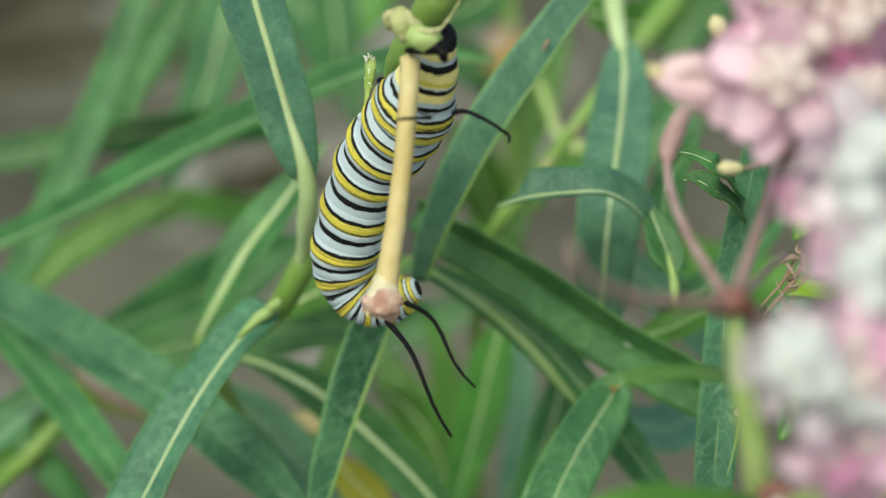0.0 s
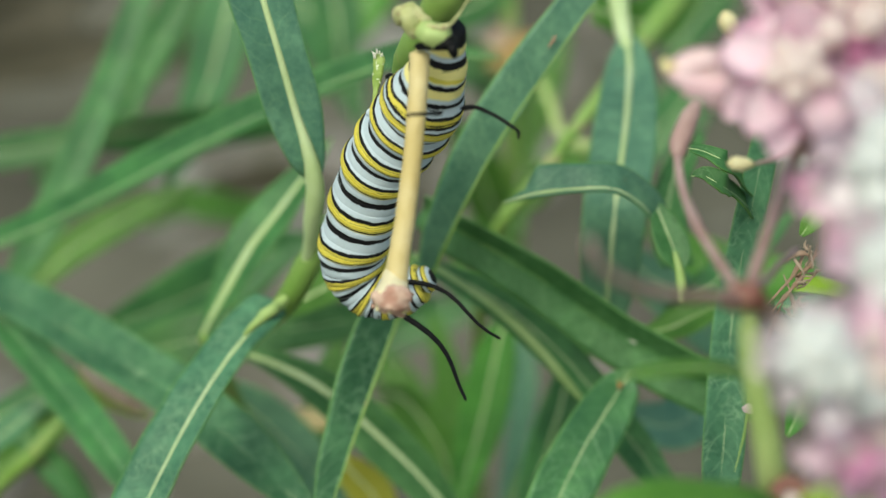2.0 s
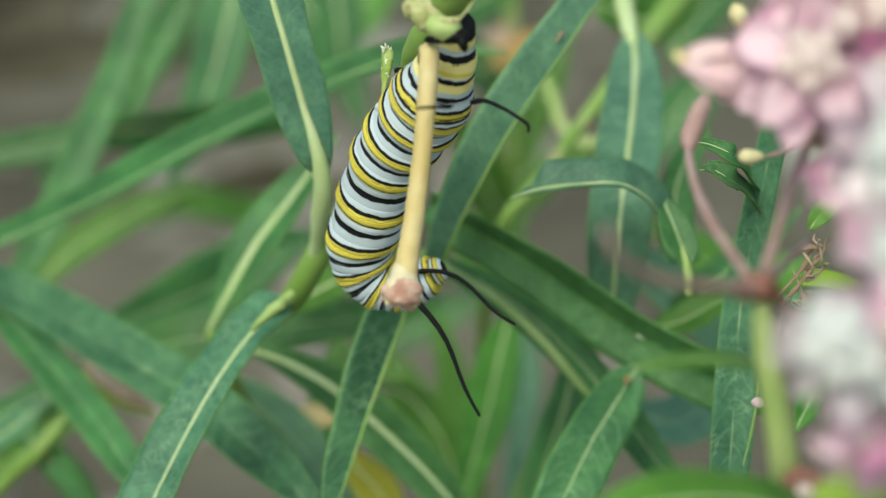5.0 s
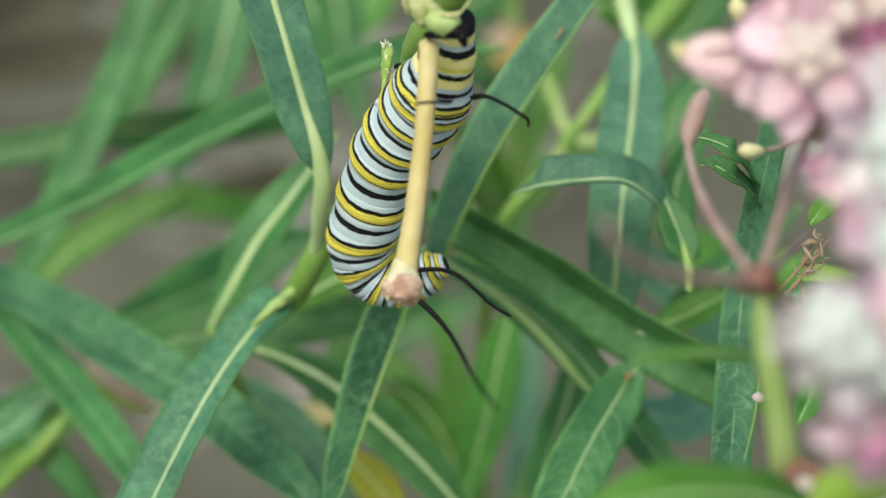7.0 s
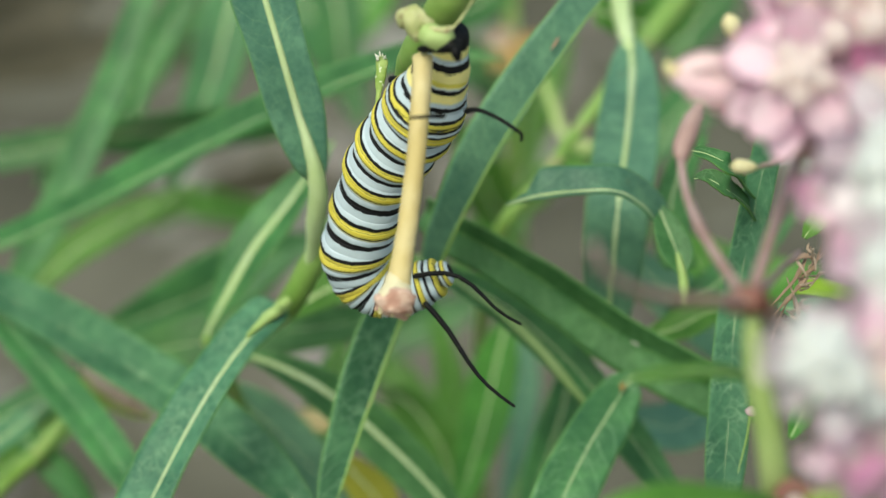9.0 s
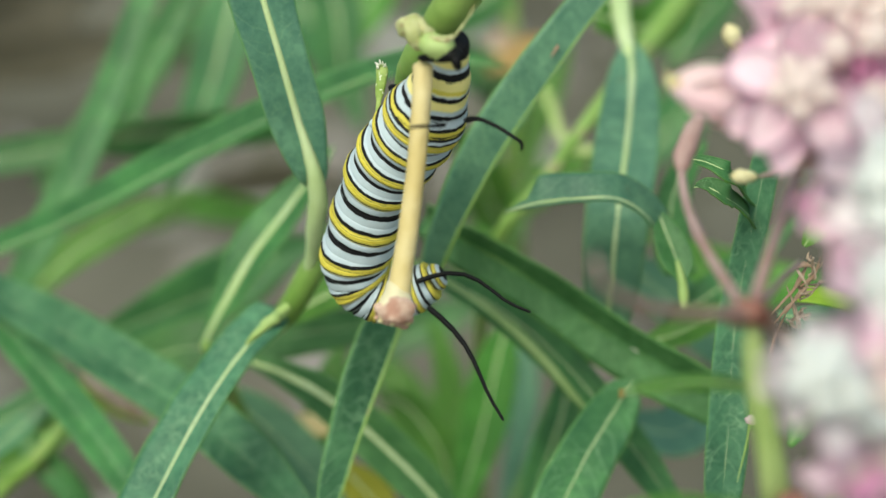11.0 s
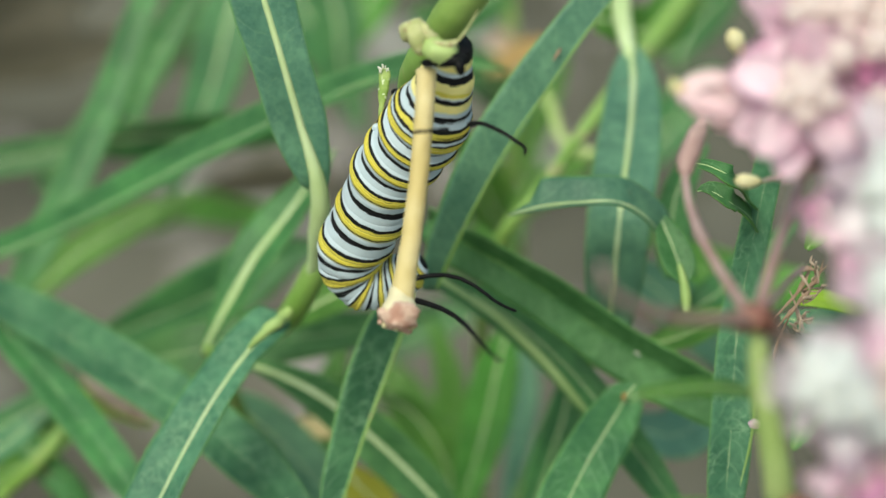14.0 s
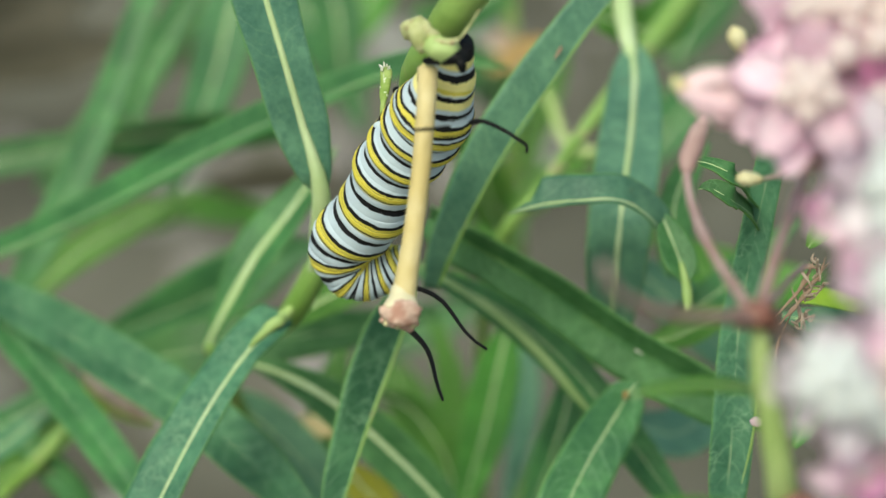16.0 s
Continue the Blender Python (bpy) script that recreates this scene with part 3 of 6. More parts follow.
stem(near_right, [(0.0320, 0.2965, 0.5699), (0.0320, 0.2981, 0.5717), (0.0318, 0.2995, 0.5731), (0.0312, 0.3013, 0.5752)], [0.0005, 0.00075, 0.0006, 0.0003], STEM_PALE, "petiole", "pale leaf stalk")
leaf(near_right, [(-0.0036, 0.3216, 0.5709, 4.14), (0.0007, 0.3183, 0.5693, 5.93), (0.0067, 0.3158, 0.5669, 6.40), (0.0149, 0.3123, 0.5629, 6.88), (0.0210, 0.3101, 0.5591, 7.37), (0.0271, 0.3073, 0.5563, 7.51), (0.0331, 0.3048, 0.5539, 7.49), (0.0391, 0.3020, 0.5511, 6.17), (0.0450, 0.2995, 0.5487, 0.81)],
     (-36, 12), 0.5, LEAF_DEEP, rib=0.02, rib_material=STEM, label="dark green milkweed leaf turned from the light")
leaf(near_right, [(-0.0054, 0.3253, 0.5594, 1.70), (0.0014, 0.3231, 0.5577, 4.23), (0.0089, 0.3201, 0.5544, 6.41), (0.0161, 0.3162, 0.5496, 7.07), (0.0223, 0.3117, 0.5440, 6.71), (0.0289, 0.3065, 0.5369, 6.36), (0.0348, 0.3021, 0.5293, 2.51)],
     (30, -10), 0.25, rib=0.04, halves=(0.75, 0.9))
# separate narrow strip: the margin's lit side is put into its pale colour
leaf(near_right, [(-0.0054, 0.3229, 0.5622, 0.67), (0.0013, 0.3178, 0.5605, 0.94), (0.0080, 0.3147, 0.5567, 1.19), (0.0136, 0.3114, 0.5523, 1.33), (0.0181, 0.3082, 0.5479, 1.06), (0.0204, 0.3070, 0.5457, 0.20)], (60, -10), 0.1, LEAF_LIT_MARGIN, rib=0, label="upturned margin of a narrow leaf, its lit side coloured pale")
leaf(near_right, [(0.0023, 0.3335, 0.5576, 1.73), (0.0083, 0.3300, 0.5536, 5.18), (0.0152, 0.3266, 0.5496, 6.03), (0.0238, 0.3240, 0.5451, 4.31), (0.0315, 0.3214, 0.5407, 1.72)], (15, -10), 0.2, LEAF_FRESH)
leaf(near_right, [(0.0263, 0.3042, 0.5534, 1.47), (0.0250, 0.3034, 0.5518, 5.37), (0.0223, 0.2988, 0.5499, 7.75), (0.0194, 0.2942, 0.5478, 8.33), (0.0156, 0.2874, 0.5440, 8.87), (0.0122, 0.2806, 0.5402, 7.04), (0.0101, 0.2761, 0.5383, 0.47)],
     (22, 18), 0.15, LEAF_NET, rib=0.03, label="milkweed leaf with pale netted veins")
part("rust_spot", tube([(0.0249, 0.3023, 0.5530), (0.0245, 0.3021, 0.5526), (0.0242, 0.3018, 0.5521)], [0.0002, 0.00042, 0.0002], 10, 8, 0.6), LEAF_RUSSET, near_right, "orange blemish on the midrib")
leaf(near_right, [(0.0439, 0.2955, 0.6018, 2.97), (0.0420, 0.2955, 0.5959, 3.89), (0.0399, 0.2925, 0.5847, 4.23), (0.0380, 0.2882, 0.5732, 5.02), (0.0371, 0.2814, 0.5613, 5.78), (0.0363, 0.2764, 0.5528, 4.87), (0.0358, 0.2730, 0.5468, 0.30)],
     (2, 0), 0.12, LEAF_TEAL, rib=0.022, label="long upright milkweed leaf")
leaf(near_right, [(0.0415, 0.2978, 0.5826, 2.19), (0.0380, 0.2894, 0.5899, 4.06), (0.0351, 0.2813, 0.5958, 4.33), (0.0328, 0.2811, 0.5975, 3.60), (0.0315, 0.2814, 0.5979, 2.16), (0.0305, 0.2813, 0.5977, 0.29)],
     (20, 20), 0.25, rib=0.045, halves=(1.0, 0.75), bites=((0.62, 1.5, -1, 0.8),), label="leaf tip with its upper half chewed away")
leaf(near_right, [(0.0416, 0.2992, 0.5849, 2.90), (0.0378, 0.2908, 0.5922, 3.19), (0.0352, 0.2834, 0.5984, 2.75), (0.0331, 0.2836, 0.5997, 1.88), (0.0312, 0.2839, 0.6002, 1.30), (0.0301, 0.2839, 0.6004, 0.22)],
     (25, 20), 0.2, rib=0.03, bites=((0.62, 0.8, 1, 0.35),), label="chewed upper lobe of the same leaf tip")
leaf(near_right, [(0.0456, 0.2860, 0.5781, 0.60), (0.0472, 0.2862, 0.5785, 2.10), (0.0500, 0.2869, 0.5777, 2.56), (0.0538, 0.2881, 0.5758, 2.27), (0.0571, 0.2892, 0.5738, 0.46)], (40, 0), 0.2, LEAF_LIME, rib=0, label="glossy yellow-green young leaf")
leaf(near_right, [(0.0441, 0.2910, 0.5728, 0.77), (0.0475, 0.2907, 0.5722, 3.07), (0.0531, 0.2912, 0.5712, 3.69), (0.0596, 0.2925, 0.5695, 0.46)], (30, 0), 0.2, LEAF_BLUE, rib=0.05)
leaf(near_right, [(0.0460, 0.2861, 0.5863, 0.74), (0.0471, 0.2869, 0.5876, 2.52), (0.0487, 0.2885, 0.5885, 2.83), (0.0507, 0.2903, 0.5896, 1.94), (0.0519, 0.2918, 0.5902, 0.22)], (35, 20), 0.2, LEAF_FRESH, rib=0.03, label="small bright green leaf")
leaf(near_right, [(0.0283, 0.3181, 0.5509, 0.84), (0.0333, 0.3178, 0.5525, 4.21), (0.0375, 0.3189, 0.5543, 4.54), (0.0427, 0.3210, 0.5560, 0.51)], (45, 0), 0.25, LEAF_FRESH)
leaf(near_right, [(0.0334, 0.3283, 0.5486, 1.73), (0.0404, 0.3304, 0.5523, 5.20), (0.0479, 0.3378, 0.5551, 4.39), (0.0547, 0.3448, 0.5572, 0.36)], (30, 0), 0.25)
leaf(near_right, [(0.0334, 0.3188, 0.5622, 4.99), (0.0323, 0.3226, 0.5648, 5.86), (0.0334, 0.3294, 0.5706, 5.06), (0.0381, 0.3377, 0.5749, 1.71)], (20, 30), 0.25)
leaf(near_right, [(0.0288, 0.3371, 0.5239, 3.64), (0.0361, 0.3362, 0.5223, 8.20), (0.0428, 0.3405, 0.5238, 8.26), (0.0503, 0.3436, 0.5251, 3.69)], (30, 0), 0.2, LEAF_BLUE, rib=0.02)
leaf(near_right, [(0.0456, 0.2815, 0.5576, 0.76), (0.0476, 0.2842, 0.5603, 3.83), (0.0509, 0.2907, 0.5635, 3.10), (0.0540, 0.2972, 0.5648, 0.31)], (35, 20), 0.2, LEAF_FRESH)

leaf(near_right, [(0.0289, 0.3633, 0.5393, 3.78), (0.0365, 0.3600, 0.5335, 8.50), (0.0450, 0.3562, 0.5270, 8.50), (0.0525, 0.3524, 0.5204, 2.83)], (35, 0), 0.2, LEAF_BLUE, rib=0.02)
leaf(near_right, [(0.0362, 0.3831, 0.5335, 3.96), (0.0441, 0.3796, 0.5275, 8.91), (0.0540, 0.3781, 0.5249, 8.91), (0.0659, 0.3786, 0.5258, 2.97)], (35, 0), 0.2, LEAF_FRESH, rib=0.02)
stem(near_right, [(0.0398, 0.2791, 0.5673), (0.0395, 0.2776, 0.5649), (0.0389, 0.2761, 0.5612), (0.0378, 0.2742, 0.5569)], [0.00011, 0.00019, 0.00016, 0.00007], STEM_PALE, "leaf_edge", "thin yellow-green curled leaf edge")

middle = thing("milkweed_plant", (-0.0151, 0.5706, 0.1382), "milkweed plant crowded with narrow leaves, behind the caterpillar", "plant", "milkweed plants")
middle.location.z = 0.0
stem(middle, [(-0.0252, 0.3988, 0.4407), (-0.0237, 0.3785, 0.4657), (-0.0261, 0.3583, 0.4907), (-0.0326, 0.3404, 0.5195), (-0.0359, 0.3290, 0.5399), (-0.0369, 0.3206, 0.5493)], [0.00225, 0.00225, 0.00178, 0.00148, 0.00135, 0.00094])
base = Vector((-0.0252, 0.3988, 0.4407))
stem(middle, [base, base + Vector((0.0, 0.02, -0.15)), Vector((base.x, base.y + 0.03, -0.01))], [0.002, 0.003, 0.004])
leaf(middle, [(-0.0383, 0.3286, 0.5431, 1.01), (-0.0358, 0.3291, 0.5481, 2.50), (-0.0328, 0.3309, 0.5531, 5.11), (-0.0298, 0.3335, 0.5576, 6.73), (-0.0255, 0.3372, 0.5620, 6.25), (-0.0209, 0.3422, 0.5667, 3.14), (-0.0179, 0.3461, 0.5695, 0.19)],
     (25, -20), 0.4, rib=0.17, label="leaf with a thick pale midrib")
leaf(middle, [(-0.0311, 0.3252, 0.5432, 1.21), (-0.0254, 0.3233, 0.5420, 3.80), (-0.0184, 0.3205, 0.5392, 6.37), (-0.0107, 0.3165, 0.5341, 7.39), (-0.0033, 0.3120, 0.5284, 6.51), (0.0031, 0.3073, 0.5223, 1.71)],
     (25, -25), 0.42, rib=0.14)
leaf(middle, [(-0.0264, 0.3273, 0.5489, 2.59), (-0.0221, 0.3302, 0.5499, 4.86), (-0.0169, 0.3332, 0.5512, 5.76), (-0.0109, 0.3360, 0.5520, 5.26), (-0.0039, 0.3386, 0.5525, 0.88)], (30, 0), 0.2, LEAF_FRESH, rib=0.09)
leaf(middle, [(-0.0621, 0.3822, 0.5119, 3.04), (-0.0504, 0.3799, 0.5181, 9.01), (-0.0400, 0.3779, 0.5245, 11.88), (-0.0311, 0.3804, 0.5288, 8.91), (-0.0222, 0.3821, 0.5318, 0.99)], (0, 0), 0.2, rib=0.02)
leaf(middle, [(-0.0545, 0.3501, 0.5264, 4.67), (-0.0419, 0.3473, 0.5315, 9.22), (-0.0280, 0.3482, 0.5331, 8.30), (-0.0134, 0.3534, 0.5321, 5.60), (-0.0023, 0.3591, 0.5319, 1.89)], (20, 0), 0.15, rib=0.02)
leaf(middle, [(0.0100, 0.3581, 0.5303, 1.89), (0.0081, 0.3543, 0.5237, 7.18), (0.0058, 0.3491, 0.5147, 7.93), (0.0029, 0.3439, 0.5057, 4.72), (0.0015, 0.3406, 0.5000, 0.94)], (20, 0), 0.2, LEAF_FRESH)
leaf(middle, [(0.0194, 0.3375, 0.5345, 2.70), (0.0181, 0.3339, 0.5283, 5.94), (0.0158, 0.3303, 0.5220, 6.30), (0.0127, 0.3258, 0.5142, 4.50)], (-20, 0), 0.2)
leaf(middle, [(-0.0120, 0.3604, 0.5141, 0.97), (-0.0062, 0.3589, 0.5116, 5.80), (-0.0004, 0.3545, 0.5041, 7.74), (0.0015, 0.3492, 0.4949, 5.80)], (10, -20), 0.2, LEAF_FRESH)
leaf(middle, [(-0.0025, 0.3922, 0.5093, 2.07), (0.0006, 0.3860, 0.4986, 5.59), (-0.0004, 0.3798, 0.4878, 5.59), (-0.0035, 0.3736, 0.4771, 2.07)], (30, 0), 0.2, LEAF_FRESH, rib=0.02)
leaf(middle, [(0.0128, 0.4007, 0.5041, 1.69), (0.0149, 0.3955, 0.4950, 4.86), (0.0138, 0.3896, 0.4849, 4.86), (0.0107, 0.3828, 0.4730, 1.69)], (35, 0), 0.42, LEAF_BLUE, rib=0.03)
leaf(middle, [(-0.0175, 0.3298, 0.5213, 1.44), (-0.0148, 0.3282, 0.5185, 5.40), (-0.0112, 0.3262, 0.5150, 6.30), (-0.0085, 0.3235, 0.5103, 1.80)], (30, 0), 0.1, LEAF_YELLOW, label="yellowing milkweed leaf")
leaf(middle, [(-0.0268, 0.3498, 0.5159, 0.57), (-0.0235, 0.3494, 0.5151, 3.21), (-0.0202, 0.3491, 0.5147, 2.83), (-0.0183, 0.3487, 0.5139, 0.38)], (30, 0), 0.1, STALK, rib=0, label="tan withered leaf")
leaf(middle, [(-0.0373, 0.3436, 0.5251, 3.69), (-0.0308, 0.3413, 0.5211, 7.38), (-0.0243, 0.3381, 0.5155, 8.30), (-0.0170, 0.3339, 0.5083, 5.53)], (22, 0), 0.42, LEAF_BLUE, rib=0.03)
leaf(middle, [(-0.0178, 0.3647, 0.5217, 1.93), (-0.0207, 0.3599, 0.5133, 5.80), (-0.0217, 0.3550, 0.5049, 4.84), (-0.0255, 0.3502, 0.4966, 1.93)], (0, -30), 0.2, LEAF_FRESH)

left = thing("milkweed_plant", (-0.2310, 0.5975, 0.1850), "milkweed plant with long drooping leaves, far behind the caterpillar", "plant", "milkweed plants")
left.location.z = 0.0
stem(left, [(-0.1151, 0.4060, 0.4131), (-0.1008, 0.3798, 0.4878), (-0.0932, 0.3695, 0.5301), (-0.0903, 0.3840, 0.5552), (-0.0875, 0.4103, 0.5806)], [0.00247, 0.00228, 0.00193, 0.00174, 0.00139])
foot = Vector((-0.1151, 0.4060, 0.4131))
stem(left, [foot, foot + Vector((-0.01, 0.02, -0.12)), Vector((foot.x - 0.02, foot.y + 0.03, -0.01))], [0.0026, 0.003, 0.004])
leaf(left, [(-0.0901, 0.3609, 0.5352, 1.89), (-0.0760, 0.3547, 0.5443, 3.50), (-0.0609, 0.3507, 0.5534, 4.34), (-0.0477, 0.3496, 0.5615, 5.18), (-0.0357, 0.3490, 0.5685, 5.13), (-0.0249, 0.3488, 0.5742, 4.91), (-0.0143, 0.3492, 0.5789, 4.19), (-0.0038, 0.3489, 0.5823, 3.47), (0.0083, 0.3478, 0.5823, 0.52)],
     (30, 0), 0.75, LEAF, rib=0.05, label="very long narrow arching leaf")
leaf(left, [(-0.0790, 0.3518, 0.5421, 2.75), (-0.0738, 0.3471, 0.5421, 5.45), (-0.0665, 0.3403, 0.5424, 6.98), (-0.0576, 0.3329, 0.5417, 7.76), (-0.0490, 0.3254, 0.5407, 7.99), (-0.0415, 0.3182, 0.5403, 8.12), (-0.0351, 0.3110, 0.5399, 7.99), (-0.0280, 0.3031, 0.5382, 7.45), (-0.0203, 0.2945, 0.5355, 3.26)],
     (25, 0), 0.5, LEAF_TEAL, rib=0.014)
leaf(left, [(-0.0790, 0.3520, 0.5424, 1.47), (-0.0747, 0.3466, 0.5411, 4.00), (-0.0695, 0.3403, 0.5382, 5.40), (-0.0625, 0.3324, 0.5347, 6.04), (-0.0557, 0.3244, 0.5309, 6.14), (-0.0495, 0.3172, 0.5263, 5.21), (-0.0458, 0.3127, 0.5226, 0.52)],
     (15, 0), 0.5, rib=0.025)
leaf(left, [(-0.0479, 0.4083, 0.5772, 1.98), (-0.0525, 0.4006, 0.5699, 4.72), (-0.0580, 0.3901, 0.5576, 6.05), (-0.0645, 0.3805, 0.5450, 6.41), (-0.0710, 0.3720, 0.5342, 5.61), (-0.0758, 0.3676, 0.5267, 0.97)], (10, 0), 0.15, LEAF, rib=0.02)
leaf(left, [(-0.0422, 0.3985, 0.5762, 3.89), (-0.0469, 0.3932, 0.5690, 5.82), (-0.0512, 0.3884, 0.5627, 5.03), (-0.0530, 0.3845, 0.5560, 2.51), (-0.0536, 0.3833, 0.5539, 0.29)], (-5, 0), 0.15, rib=0.02)
leaf(left, [(-0.0374, 0.4351, 0.5636, 4.23), (-0.0404, 0.4275, 0.5544, 10.53), (-0.0434, 0.4193, 0.5443, 9.43), (-0.0485, 0.4116, 0.5330, 5.23), (-0.0517, 0.4075, 0.5257, 0.42)], (20, 0), 0.15)
leaf(left, [(-0.0684, 0.4127, 0.5348, 2.09), (-0.0569, 0.4134, 0.5361, 6.27), (-0.0423, 0.4142, 0.5373, 6.69), (-0.0276, 0.4148, 0.5384, 5.23)], (-50, 0), 0.2)
leaf(left, [(-0.0977, 0.4046, 0.5308, 2.07), (-0.0852, 0.4064, 0.5340, 5.79), (-0.0728, 0.4076, 0.5360, 6.21), (-0.0625, 0.4088, 0.5380, 3.10)], (10, 0), 0.2)
leaf(left, [(-0.0875, 0.3643, 0.5009, 1.98), (-0.0768, 0.3577, 0.5095, 4.84), (-0.0681, 0.3599, 0.5133, 5.80), (-0.0613, 0.3623, 0.5175, 0.97)], (20, 0), 0.2)
leaf(left, [(-0.0835, 0.3598, 0.4932, 1.98), (-0.0729, 0.3545, 0.5041, 5.80), (-0.0652, 0.3577, 0.5095, 4.84), (-0.0584, 0.3604, 0.5141, 0.39)], (35, 0), 0.2, LEAF_FRESH)
leaf(left, [(-0.0835, 0.3682, 0.5078, 1.98), (-0.0739, 0.3570, 0.5083, 3.87), (-0.0652, 0.3526, 0.5007, 5.80), (-0.0584, 0.3478, 0.4924, 1.93)], (-20, 0), 0.2)
leaf(left, [(-0.0780, 0.3933, 0.5111, 2.07), (-0.0687, 0.3979, 0.5192, 6.21), (-0.0583, 0.4010, 0.5246, 6.21), (-0.0459, 0.4041, 0.5299, 1.03)], (20, 0), 0.2, LEAF_FRESH)
leaf(left, [(-0.0252, 0.4629, 0.5517, 6.75), (-0.0218, 0.4572, 0.5420, 10.12), (-0.0207, 0.4527, 0.5342, 7.87), (-0.0201, 0.4483, 0.5264, 1.12)], (10, 0), 0.2)
leaf(left, [(-0.0511, 0.4612, 0.5488, 4.50), (-0.0544, 0.4544, 0.5371, 6.75), (-0.0735, 0.4432, 0.5176, 6.75), (-0.0814, 0.4393, 0.5108, 1.12)], (-20, 0), 0.2)

stem(left, [(-0.0791, 0.3403, 0.5019), (-0.0729, 0.3407, 0.5088), (-0.0685, 0.3400, 0.5136), (-0.0649, 0.3402, 0.5180), (-0.0619, 0.3422, 0.5216)], [0.0010, 0.0011, 0.0013, 0.0011, 0.0008], STEM)
leaf(left, [(-0.0804, 0.3418, 0.5105, 1.87), (-0.0743, 0.3414, 0.5159, 4.08), (-0.0693, 0.3415, 0.5202, 3.69), (-0.0647, 0.3433, 0.5234, 0.92)], (25, 0), 0.2, LEAF_TEAL, rib=0.1)
leaf(left, [(-0.0683, 0.3415, 0.5141, 1.11), (-0.0656, 0.3404, 0.5123, 3.72), (-0.0624, 0.3386, 0.5093, 4.09), (-0.0588, 0.3367, 0.5038, 1.86)], (-20, 0), 0.2, rib=0.03)
stem(left, [(-0.0614, 0.3542, 0.5225), (-0.0583, 0.3512, 0.5213), (-0.0548, 0.3484, 0.5204), (-0.0503, 0.3462, 0.5187)], [0.0008, 0.0011, 0.0012, 0.0008], TWIG, "dry_stem", "brownish dry stem")
leaf(left, [(-0.0621, 0.3578, 0.5186, 0.76), (-0.0582, 0.3552, 0.5162, 2.86), (-0.0533, 0.3532, 0.5147, 2.47), (-0.0495, 0.3524, 0.5134, 0.38)], (25, 0), 0.2, LEAF_LIME, rib=0)

far = thing("milkweed_plant", (0.0248, 0.7096, 0.0790), "yellow-green milkweed foliage far behind the caterpillar", "plant", "milkweed plants")
far.location.z = 0.0
stem(far, [(0.0204, 0.5189, 0.4087), (0.0159, 0.4876, 0.4745), (0.0147, 0.4823, 0.5053), (0.0138, 0.4889, 0.5367)], [0.0022, 0.002, 0.0018, 0.0015])
heel = Vector((0.0204, 0.5189, 0.4087))
stem(far, [heel, heel + Vector((0.0, 0.03, -0.15)), Vector((heel.x, heel.y + 0.05, -0.01))], [0.0022, 0.003, 0.004])
leaf(far, [(0.0144, 0.4602, 0.4872, 2.38), (0.0101, 0.4545, 0.4972, 9.36), (0.0064, 0.4498, 0.5090, 10.32), (0.0018, 0.4454, 0.5215, 2.25)], (20, 0), 0.2, LEAF_FRESH)
leaf(far, [(0.0138, 0.4626, 0.4913, 2.38), (0.0206, 0.4568, 0.5012, 7.02), (0.0248, 0.4498, 0.5090, 6.88), (0.0299, 0.4415, 0.5147, 1.12)], (20, 0), 0.2, LEAF_FRESH)
leaf(far, [(0.0147, 0.4811, 0.5032, 2.43), (0.0103, 0.4769, 0.5161, 9.54), (0.0007, 0.4697, 0.5235, 8.19), (-0.0096, 0.4595, 0.5259, 1.15)], (10, 0), 0.2)
leaf(far, [(0.0147, 0.4871, 0.5138, 1.94), (0.0132, 0.4802, 0.5218, 7.15), (0.0103, 0.4796, 0.5207, 4.77), (0.0079, 0.4781, 0.5181, 1.19)], (10, 0), 0.2, TWIG, rib=0)
leaf(far, [(0.0087, 0.4503, 0.5310, 1.00), (0.0132, 0.4518, 0.5336, 4.60), (0.0171, 0.4529, 0.5356, 4.20), (0.0199, 0.4538, 0.5373, 0.80)], (10, 0), 0.2, LEAF_RUSSET, rib=0, label="orange-brown withered leaf")
# four brown blades, added in place of darker ground behind the plants
leaf(far, [(-0.1464, 0.6536, 0.4420, 4.86), (-0.1284, 0.6469, 0.4505, 17.57), (-0.1124, 0.6401, 0.4588, 18.89), (-0.0951, 0.6441, 0.4656, 3.15)], (-50, 0), 0.2, BACKDROP_BROWN, rib=0, label="brown blade added to stand in for dark ground")
leaf(far, [(-0.1464, 0.6463, 0.4294, 4.86), (-0.1252, 0.6413, 0.4408, 12.77), (-0.1045, 0.6338, 0.4479, 12.59), (-0.0825, 0.6362, 0.4519, 3.15)], (-50, 0), 0.2, BACKDROP_BROWN, rib=0, label="brown blade added to stand in for dark ground")
leaf(far, [(-0.0865, 0.6495, 0.4350, 4.86), (-0.0725, 0.6437, 0.4449, 12.77), (-0.0573, 0.6362, 0.4519, 12.59), (-0.0416, 0.6362, 0.4519, 3.15)], (-60, 0), 0.2, BACKDROP_BROWN, rib=0, label="brown blade added to stand in for dark ground")
leaf(far, [(-0.0703, 0.6309, 0.4028, 4.86), (-0.0565, 0.6245, 0.4117, 12.77), (-0.0416, 0.6165, 0.4179, 12.59), (-0.0258, 0.6150, 0.4151, 3.15)], (-60, 0), 0.2, BACKDROP_BROWN, rib=0, label="brown blade added to stand in for dark ground")
